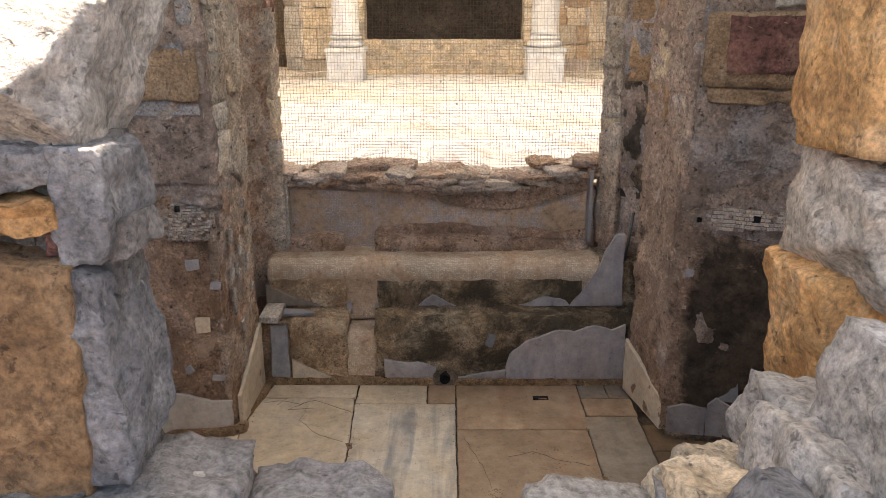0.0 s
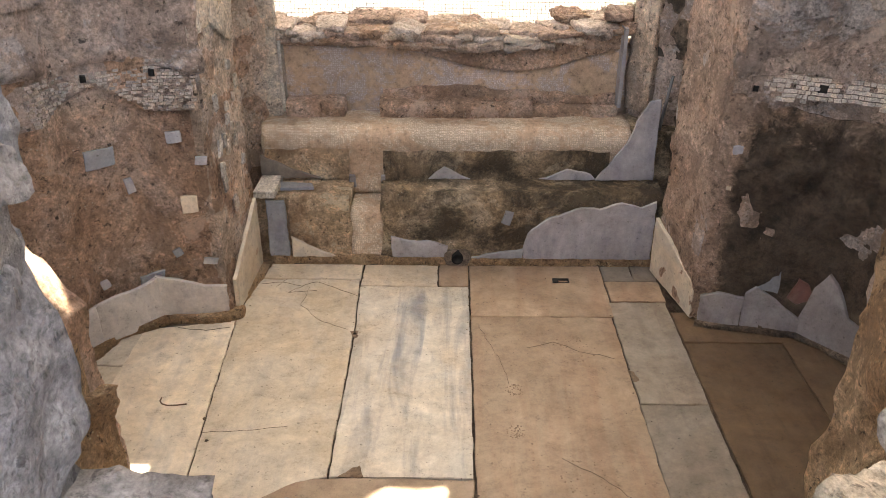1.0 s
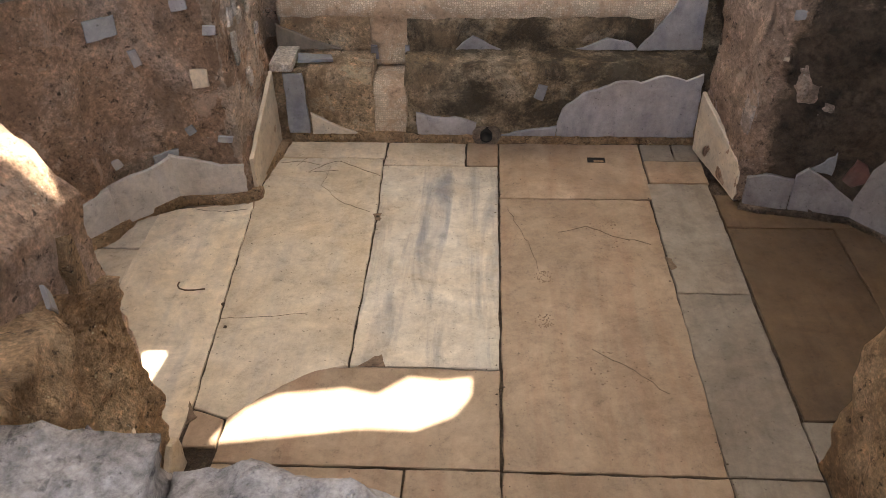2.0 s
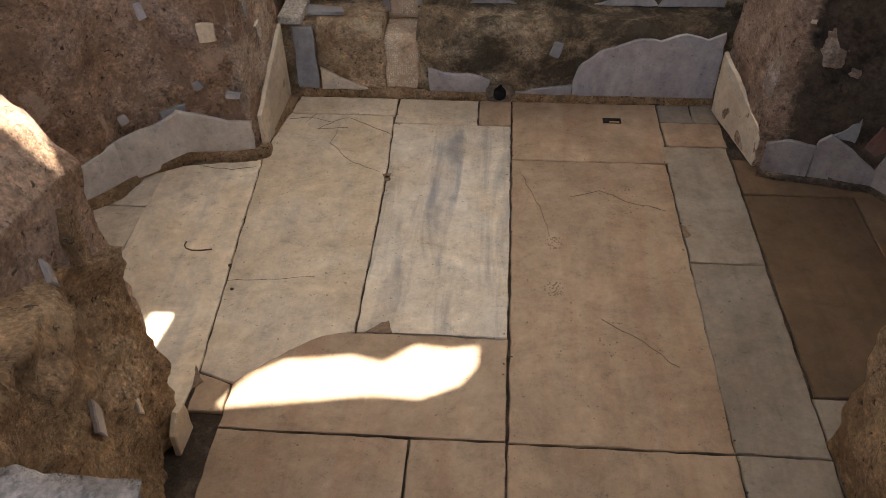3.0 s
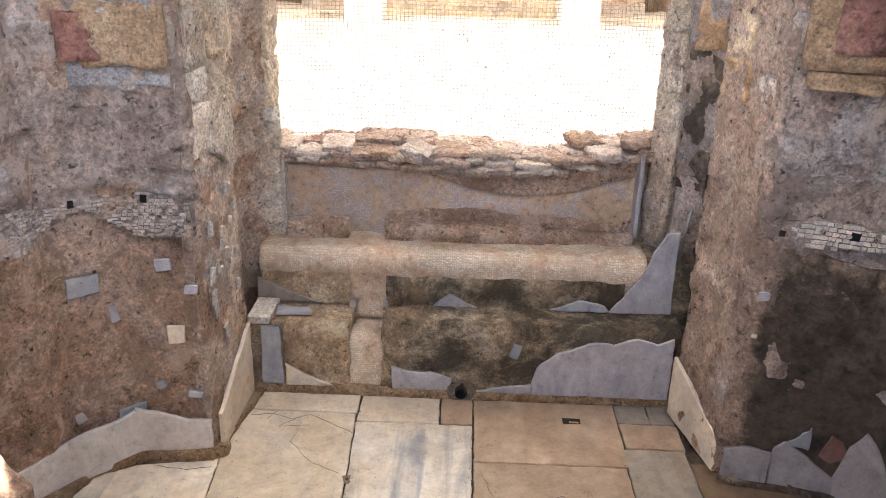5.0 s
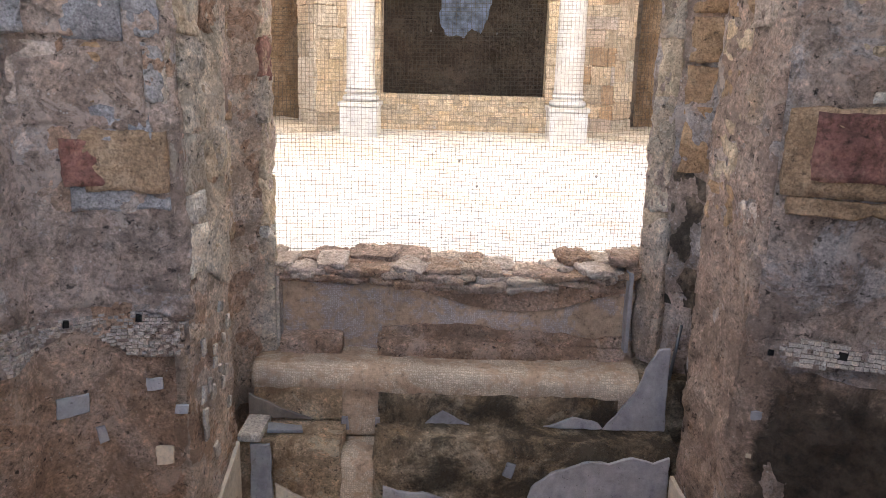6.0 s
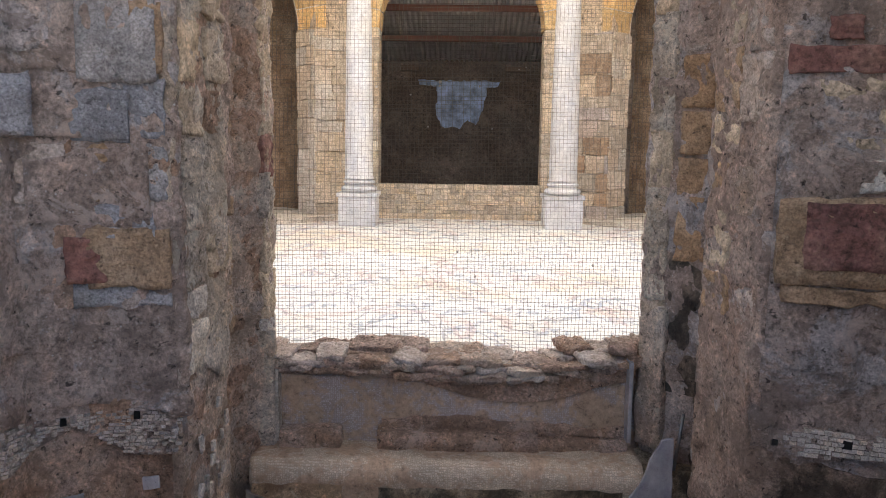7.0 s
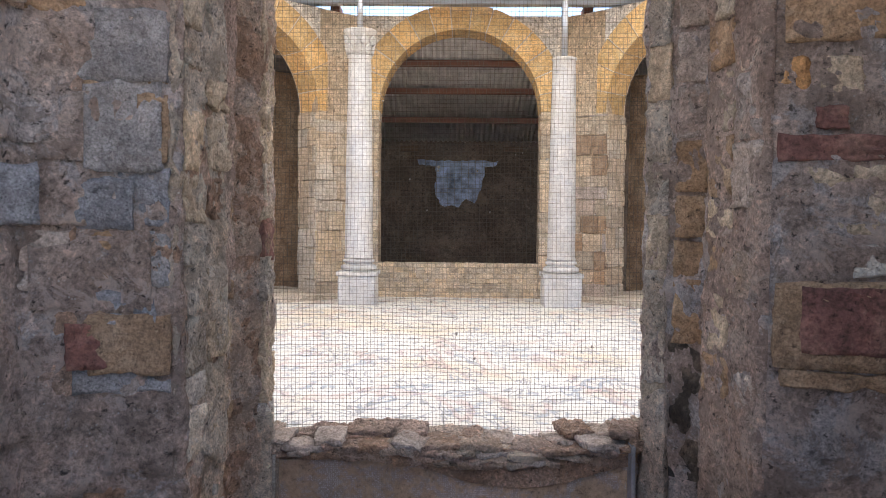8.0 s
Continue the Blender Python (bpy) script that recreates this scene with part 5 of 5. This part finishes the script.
for k in range(26):
    r = bmesh.ops.create_icosphere(bm, subdivisions=1, radius=rnd.uniform(0.004, 0.012))
    c = Vector((rnd.uniform(-1.1, 1.0), NY - 0.005, rnd.uniform(1.7, 3.9)))
    for v in r["verts"]:
        v.co = c + Vector((v.co.x, v.co.y * 0.6, v.co.z * rnd.uniform(0.7, 1.3)))
bm.to_mesh(fluff.data)
bm.free()
fluff.data.materials.append(M_PALE)


def ring_bm(profile, segments=32):
    """A turned form: (radius, z) outline round the z axis."""
    bm = bmesh.new()
    rings = [[bm.verts.new((r * math.cos(a * math.tau / segments), r * math.sin(a * math.tau / segments), z)) for a in range(segments)] for r, z in profile]
    for a, b in zip(rings, rings[1:]):
        for k in range(segments):
            bm.faces.new((a[k], a[(k + 1) % segments], b[(k + 1) % segments], b[k]))
    bm.faces.new(rings[0])
    bm.faces.new(rings[-1])
    return bm


def column(x, y, top, capital, label):
    col = thing("column", label, "column", group="hall columns")
    part("pedestal", box_bm(x - 0.33, x + 0.33, y - 0.33, y + 0.33, HZ, HZ + 0.52, 0.012), M_COLUMN, col)
    part("plinth", box_bm(x - 0.36, x + 0.36, y - 0.36, y + 0.36, HZ + 0.522, HZ + 0.60, 0.015), M_COLUMN, col)
    torus = []
    for a in range(9):
        t = math.pi * a / 8 - math.pi / 2
        torus.append((0.27 + 0.055 * math.cos(t), 0.055 + 0.055 * math.sin(t)))
    up = []
    for a in range(7):
        t = math.pi * a / 6 - math.pi / 2
        up.append((0.245 + 0.04 * math.cos(t), 0.175 + 0.035 * math.sin(t)))
    part("base", ring_bm(torus + [(0.25, 0.125)] + up + [(0.25, 0.225)]), M_COLUMN, col, "moulded attic base", True, pose(x, y, HZ + 0.602))
    z0 = HZ + 0.83
    shaft = [(0.268, 0), (0.258, 0.03)]
    for k in range(13):
        t = k / 12
        shaft.append((0.25 - 0.045 * t ** 1.6, 0.05 + (top - z0 - 0.1) * t))
    shaft += [(0.225, top - z0 - 0.03), (0.222, top - z0)]
    part("shaft", ring_bm(shaft), M_COLUMN, col, "", True, pose(x, y, z0))
    if capital:
        bm = ring_bm([(0.20, 0), (0.215, 0.06), (0.21, 0.2), (0.25, 0.36), (0.3, 0.43), (0.29, 0.45)], 24)
        rnd = random.Random(3)
        for row, (zc, rr, hh) in enumerate(((0.1, 0.225, 0.2), (0.26, 0.25, 0.2))):
            for k in range(8):
                a = (k + row * 0.5) * math.tau / 8
                r = bmesh.ops.create_icosphere(bm, subdivisions=2, radius=1)
                for v in r["verts"]:
                    c = v.co
                    q = Vector((c.x * 0.035 + 0.05 * max(0, c.z) ** 2, c.y * 0.07 * (1 - 0.4 * c.z), c.z * hh / 2))
                    v.co = Vector(((rr + q.x) * math.cos(a) - q.y * math.sin(a), (rr + q.x) * math.sin(a) + q.y * math.cos(a), zc + q.z))
        part("capital", bm, M_COLUMN, col, "worn leafy capital", True, pose(x, y, top))
    return col


column(-1.87, 15.75, 5.58, True, "pale marble column with leafy capital on a pedestal")
column(1.79, 15.75, 5.56, False, "pale marble column without capital on a pedestal")

back = thing("wall_hall", "hall wall of rubble and ashlar with orange stone arches", "wall", "structure")
YB, AX, AZ, AR = 17.0, -0.07, 4.77, 1.58


def spandrel_bm(half, r, zc, top, depth, n=28):
    """A wall panel round x = 0 with a round-headed gap above z = zc."""
    bm = bmesh.new()
    lo, hi = [], []
    for k in range(n + 1):
        a = math.pi * k / n
        x, z = r * math.cos(a), zc + r * math.sin(a)
        lo.append((x, z))
        hi.append((half * math.cos(a) / max(abs(math.cos(a)), abs(math.sin(a)) + 1e-6) if k not in (0, n) else half * math.cos(a), top if 0 < k < n else zc))
    f = [[bm.verts.new((x, y, z)) for x, z in lo] for y in (0, depth)]
    g = [[bm.verts.new((x, y, z)) for x, z in hi] for y in (0, depth)]
    for k in range(n):
        bm.faces.new((f[0][k], f[0][k + 1], g[0][k + 1], g[0][k]))
        bm.faces.new((f[1][k], g[1][k], g[1][k + 1], f[1][k + 1]))
        bm.faces.new((f[0][k], f[1][k], f[1][k + 1], f[0][k + 1]))
        bm.faces.new((g[0][k], g[0][k + 1], g[1][k + 1], g[1][k]))
    return bm


def arch_ring(m, r, ring, depth, parent, count=13, first=0.0, last=math.pi, material=None):
    """Voussoirs round an arch, each a block with its joints."""
    for k in range(count):
        a0 = first + (last - first) * k / count + 0.006
        a1 = first + (last - first) * (k + 1) / count - 0.006
        o = [(r * math.cos(a), r * math.sin(a)) for a in (a0, (a0 * 2 + a1) / 3, (a0 + a1 * 2) / 3, a1)]
        o += [((r + ring) * math.cos(a), (r + ring) * math.sin(a)) for a in (a1, (a0 + a1 * 2) / 3, (a0 * 2 + a1) / 3, a0)]
        part("joint_mortar" if material else "voussoir", plate_bm(o, depth), material or M_ARCH, parent, m=m @ FACING)


def rubble(m, x0, x1, z0, z1, parent, mats, seed, hmin=0.08, hmax=0.16, wmin=0.12, wmax=0.3, depth=0.12, proud=0.025):
    """Courses of roughly squared stones in front of a core face at local y = 0."""
    rnd = random.Random(seed)
    forms = [rock_bm((1, 1, 1), seed + q, 2, 0.15, 0.10, 0.0) for q in range(6)]
    meshes = {}
    for q, b in enumerate(forms):
        for mm in mats:
            me = bpy.data.meshes.new("stone")
            b.to_mesh(me)
            me.materials.append(mm)
            meshes[q, mm.name] = me
        b.free()
    z = z0
    while z < z1 - 0.03:
        h = min(rnd.uniform(hmin, hmax), z1 - z)
        x = x0
        while x < x1 - 0.02:
            w = min(rnd.uniform(wmin, wmax), x1 - x)
            ob = new("stone", meshes[rnd.randrange(6), rnd.choice(mats).name])
            ob.parent = parent
            loc = Matrix.Translation((x + w / 2, depth / 2 - proud - rnd.uniform(0, 0.02), z + h / 2))
            ob.matrix_basis = m @ loc @ pose(0, 0, 0, 0, rnd.uniform(-2, 2), 0) @ Matrix.Diagonal((w * 0.985, depth, h * 0.985, 1))
            x += w
        z += h


MB = pose(AX, YB, 0)
part("spandrel", spandrel_bm(2.3, AR + 0.02, AZ, 6.62, 0.7), M_SPANDREL, back, m=MB)
arch_ring(pose(AX, YB + 0.65, AZ), AR, 0.5, 0.69, back, 15)
arch_ring(pose(AX, YB + 0.64, AZ), AR + 0.006, 0.48, 0.666, back, 15, math.pi / 30, math.pi * 31 / 30, M_PALE)
part("core", box_bm(AX - AR - 0.42, AX - AR - 0.02, YB + 0.03, YB + 0.7, HZ, AZ), M_RUBBLE, back)
part("core", box_bm(AX + AR + 0.02, AX + AR + 0.42, YB + 0.03, YB + 0.7, HZ, AZ), M_RUBBLE, back)
low = part("low_wall", box_bm(AX - AR, AX + AR, YB + 0.04, YB + 0.5, HZ, 1.76), M_RUBBLE, back)
rubble(pose(AX, YB, 0), -AR, AR, HZ, 1.82, back, [M_BUFF, M_RUBBLE_STONE], 1000, 0.07, 0.13, 0.1, 0.26)
rubble(pose(AX, YB, 0), -AR - 0.4, -AR, HZ, AZ, back, [M_BUFF, M_RUBBLE_STONE], 1010, 0.15, 0.3, 0.2, 0.4)
rubble(pose(AX, YB, 0), AR, AR + 0.4, HZ, AZ, back, [M_BUFF, M_RUBBLE_STONE], 1020, 0.15, 0.3, 0.2, 0.4)
for side in (-1, 1):
    # pier between the arches, its face turned towards the hall's middle
    a = (side * 2.02 - 0.04, YB - 0.05)
    b = (side * 2.74 - 0.04, YB - 0.6)
    ang = math.degrees(math.atan2(b[1] - a[1], b[0] - a[0]))
    if side < 0:
        a, b, ang = b, a, math.degrees(math.atan2(a[1] - b[1], a[0] - b[0]))
    wid = math.hypot(b[0] - a[0], b[1] - a[1])
    m = pose(a[0], a[1], 0, 0, 0, ang)
    part("core", box_bm(0.02, wid - 0.02, 0.012, 0.75, HZ, 6.6), M_RUBBLE, back, m=m)
    rubble(m, 0, wid, HZ, AZ - 0.1, back, [M_BUFF, M_ASHLAR, M_RUBBLE_STONE] if side < 0 else [M_BUFF, M_BUFF_GREY, M_OCHRE_DULL], 1030 + side, 0.2, 0.4, 0.25, 0.7, 0.12, 0.02)
    # the pier's end, squared ashlar
    front = Vector(a if side < 0 else b)
    deep = Vector((-math.sin(radians(ang)), math.cos(radians(ang)))) * 0.72
    if side < 0:
        start, run = front + deep, -deep
    else:
        start, run = front, deep
    rubble(pose(start.x, start.y, 0, 0, 0, math.degrees(math.atan2(run.y, run.x))), 0, 0.72, HZ, AZ - 0.1, back, [M_ASHLAR, M_BUFF, M_ASHLAR], 1040 + side, 0.25, 0.42, 0.36, 0.72, 0.12, 0.02)
    # the side arch carries on from the pier's outer end
    d = Vector((b[0] - a[0], b[1] - a[1])).normalized()
    outer = Vector(a if side < 0 else b)
    step_dir = -d if side < 0 else d
    turn_dir = Vector((side * 0.71, -0.705))
    c = outer + turn_dir * (AR - 0.05)
    ang2 = math.degrees(math.atan2(turn_dir.y * side, turn_dir.x * side))
    m2 = pose(c.x, c.y, 0, 0, 0, ang2)
    part("spandrel", spandrel_bm(2.25, AR + 0.02, AZ - 0.08, 6.62, 0.65), M_SPANDREL, back, m=m2)
    arch_ring(m2 @ pose(0, 0.6, AZ - 0.08), AR, 0.5, 0.62, back, 13)
    part("core", box_bm(AR if side > 0 else -AR - 0.8, AR + 0.8 if side > 0 else -AR, 0, 0.6, HZ, AZ - 0.08), M_RUBBLE, back, m=m2)
    part("niche_wall", box_bm(-3.6, 3.6, 1.9, 2.2, HZ, 6.4), M_EARTH, back, m=m2)
    part("niche_step", box_bm(-2.0, 2.0, -0.25, 1.9, HZ, HZ + 0.1, 0.01), M_ASHLAR, back, m=m2)
    # dark cover added to block light and blacken the niche's top
    part("niche_light_block", box_bm(-3.2, 3.2, 0.66, 2.4, 5.7, 5.76), M_NICHE_TOP, back, m=m2)

# dim room behind the middle arch; its walls are coloured dark for the shade
room = thing("back_room", "dim room with a corrugated roof behind the arch", "room", "structure")
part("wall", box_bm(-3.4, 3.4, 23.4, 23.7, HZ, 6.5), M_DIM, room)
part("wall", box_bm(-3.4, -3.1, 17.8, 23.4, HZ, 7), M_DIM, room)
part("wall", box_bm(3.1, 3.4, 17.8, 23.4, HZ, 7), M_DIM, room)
bm = bmesh.new()
n = 380
rows = [[bm.verts.new((-3.2 + 6.4 * k / n, y, z + 0.022 * math.sin(k * math.tau / 8))) for k in range(n + 1)] for y, z in ((17.3, 6.66), (23.5, 4.78))]
for k in range(n):
    bm.faces.new((rows[0][k], rows[0][k + 1], rows[1][k + 1], rows[1][k]))
roofo = part("corrugated_roof", bm, M_CORRUGATED, room, "grey corrugated sheet roof", True)
sol = roofo.modifiers.new("thick", "SOLIDIFY")
sol.thickness = 0.004
for y in (18.9, 20.2, 21.8):
    zz = 6.66 - (y - 17.3) * 0.303 - 0.11
    part("purlin", box_bm(-3.1, 3.1, y - 0.05, y + 0.05, zz - 0.07, zz + 0.07, 0.006), M_PURLIN, room)
for x0, x1, z in ((-1.55, -1.1, 4.35), (1.0, 1.5, 4.35)):
    part("ledge_board", box_bm(x0, x1, 21.2, 21.5, z, z + 0.12, 0.01), M_WOOD, room)
# bluish plate whose colour stands in for light in a far opening
opening_plate = thing("far_opening_plate", "bluish plate standing in for a light opening in the dim back wall", "sheet")
bm = plate_bm([(-1.25, 4.28), (1.0, 4.26), (0.95, 4.12), (0.62, 4.1), (0.55, 3.5), (0.35, 3.1), (0.1, 3.2), (-0.1, 2.95), (-0.3, 3.05), (-0.55, 3.0), (-0.75, 3.35), (-0.72, 4.1), (-1.2, 4.16)], 0.03, 0.025, 5, 0.1)
part("sheet", bm, M_FAR_OPENING, opening_plate, m=pose(0, 23.36, 0) @ FACING)

# steel roof edge and posts over the hall
steel = thing("roof_frame", "grey steel roof edge on thin posts above the hall wall", "roof frame")
part("edge_beam", box_bm(-6, 6, 16.3, 16.5, 6.66, 6.78, 0.01), M_STEEL, steel)
part("edge_beam", box_bm(-6, 6, 15.7, 16.9, 6.80, 6.88), M_STEEL, steel)
for x in (-1.87, 1.79):
    z0 = 6.02 if x < 0 else 5.56
    part("post", ring_bm([(0.055, z0), (0.055, 6.8)], 16), M_STEEL, steel, "", True, pose(x, 15.75 if x > 0 else 15.75, 0))
for x in (-3.2, -2.6, 2.3, 3.0):
    part("block", box_bm(x, x + 0.18, 16.9, 17.3, 6.62, 6.8, 0.01), M_PURLIN, steel)
rnd = random.Random(77)
for tx, ty, th in ((4.2, 27.5, 9.2), (-3.6, 29.0, 8.6), (0.6, 30.0, 9.0)):
    tree = thing("tree", "green tree with a loose crown behind the ruin", "tree", group="trees behind the hall")
    part("trunk", ring_bm([(0.2, 0.8), (0.16, 3), (0.1, th - 2.5)], 12), M_WOOD, tree, "", True, pose(tx, ty, 0))
    tv, tf = [], []
    clumps = [(rnd.gauss(0, 1.0), rnd.gauss(0, 0.9), th - 2.2 + rnd.gauss(0, 0.8), rnd.uniform(0.4, 0.8)) for _ in range(26)]
    for cx, cy, cz, cr in clumps:
        for _ in range(80):
            d = Vector((rnd.gauss(0, 1), rnd.gauss(0, 1), rnd.gauss(0, 0.8))).normalized() * cr * rnd.uniform(0.5, 1)
            p = Vector((tx + cx, ty + cy, cz)) + d
            u = Vector((rnd.gauss(0, 1), rnd.gauss(0, 1), rnd.gauss(0, 1))).normalized() * 0.1
            v = u.cross(Vector((rnd.gauss(0, 1), rnd.gauss(0, 1), rnd.gauss(0, 1)))).normalized() * 0.05
            b0 = len(tv)
            tv += [p - u, p + v, p + u, p - v]
            tf.append((b0, b0 + 1, b0 + 2, b0 + 3))
    me = bpy.data.meshes.new("crown")
    me.from_pydata(tv, [], tf)
    me.materials.append(M_LEAF)
    crown = new("crown", me)
    crown.parent = tree

# ---- enclosing ground, with shelter roofs and walls added outside the view to shape light ----
ground = thing("ground", "dry pale earth round the ruin", "ground", "structure")
part("earth", box_bm(-60, 60, -60, 1.25, -0.6, 0.9), M_EARTH, ground)
part("earth", box_bm(-60, -2.75, 1.25, 6.7, -0.6, 1.15), M_EARTH, ground)
part("earth", box_bm(2.75, 60, 1.25, 6.7, -0.6, 1.15), M_EARTH, ground)
part("earth", box_bm(-60, 60, 6.7, 120, -0.6, 0.9), M_EARTH, ground)
shelter = thing("unseen_roof", "unseen milky sheet roof with gaps cut to place sun patches", "roof", "structure")
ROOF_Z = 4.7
# lapped sheets; gaps are cut so the sun lands in chosen patches
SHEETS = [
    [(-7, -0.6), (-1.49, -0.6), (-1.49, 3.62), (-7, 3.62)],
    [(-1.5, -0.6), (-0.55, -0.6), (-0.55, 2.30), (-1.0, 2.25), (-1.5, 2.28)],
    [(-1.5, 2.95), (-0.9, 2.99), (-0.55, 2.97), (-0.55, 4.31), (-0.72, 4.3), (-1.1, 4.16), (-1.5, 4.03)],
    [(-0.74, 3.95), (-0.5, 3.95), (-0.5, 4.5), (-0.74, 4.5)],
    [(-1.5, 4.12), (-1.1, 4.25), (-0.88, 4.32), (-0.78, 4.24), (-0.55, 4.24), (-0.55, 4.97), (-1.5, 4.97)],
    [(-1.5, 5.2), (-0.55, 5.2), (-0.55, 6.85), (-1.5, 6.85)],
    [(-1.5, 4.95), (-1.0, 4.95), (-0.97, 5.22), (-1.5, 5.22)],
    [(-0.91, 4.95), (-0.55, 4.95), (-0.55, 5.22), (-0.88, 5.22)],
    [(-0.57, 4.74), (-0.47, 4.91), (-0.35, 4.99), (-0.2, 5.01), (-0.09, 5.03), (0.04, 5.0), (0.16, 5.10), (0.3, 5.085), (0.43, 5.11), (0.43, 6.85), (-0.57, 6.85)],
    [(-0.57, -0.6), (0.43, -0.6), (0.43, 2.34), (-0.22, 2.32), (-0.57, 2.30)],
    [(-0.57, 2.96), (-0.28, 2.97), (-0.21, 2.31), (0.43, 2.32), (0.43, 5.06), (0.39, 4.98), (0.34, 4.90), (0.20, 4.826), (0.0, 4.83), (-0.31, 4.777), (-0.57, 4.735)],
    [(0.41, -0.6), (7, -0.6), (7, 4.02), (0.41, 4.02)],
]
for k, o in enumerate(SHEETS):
    dimmed = k in (2, 4, 5, 6, 7)
    part("roof_sheet", plate_bm(o, 0.008), M_SHEET_DIM if dimmed else M_SHEET, shelter, m=pose(0, 0, ROOF_Z + 0.01 * (k % 5)))
# unseen dimmer sheets added above the piers to darken their tops
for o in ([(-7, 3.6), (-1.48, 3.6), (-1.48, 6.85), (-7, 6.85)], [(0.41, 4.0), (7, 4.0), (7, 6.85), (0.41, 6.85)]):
    part("roof_sheet", plate_bm(o, 0.008), M_SHEET_DIM, shelter, "roof sheet passing less light to darken the walls below", m=pose(0, 0, ROOF_Z + 0.055))
# unseen hall sheet added to keep direct sun off the floor
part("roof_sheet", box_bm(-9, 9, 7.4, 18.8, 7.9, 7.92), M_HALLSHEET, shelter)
# unseen walls added to close off light from the sides and behind
wall_b = thing("unseen_wall", "unseen plain wall added to enclose the place", "wall", "structure")
part("masonry", box_bm(-7, 7, -9.4, -9.0, 0.9, 3.2), M_PLASTER_GREY, wall_b)
part("masonry", box_bm(-7.3, -7.0, -5, 6.8, 0.9, 3.4), M_PLASTER_GREY, wall_b)
part("masonry", box_bm(7.0, 7.3, -5, 6.8, 0.9, 3.4), M_PLASTER_GREY, wall_b)
part("masonry", box_bm(-7.0, -1.66, 6.4, 6.85, 0.9, 4.6), M_PLASTER_GREY, wall_b)
part("masonry", box_bm(1.56, 7.0, 6.4, 6.85, 0.9, 4.6), M_PLASTER_GREY, wall_b)
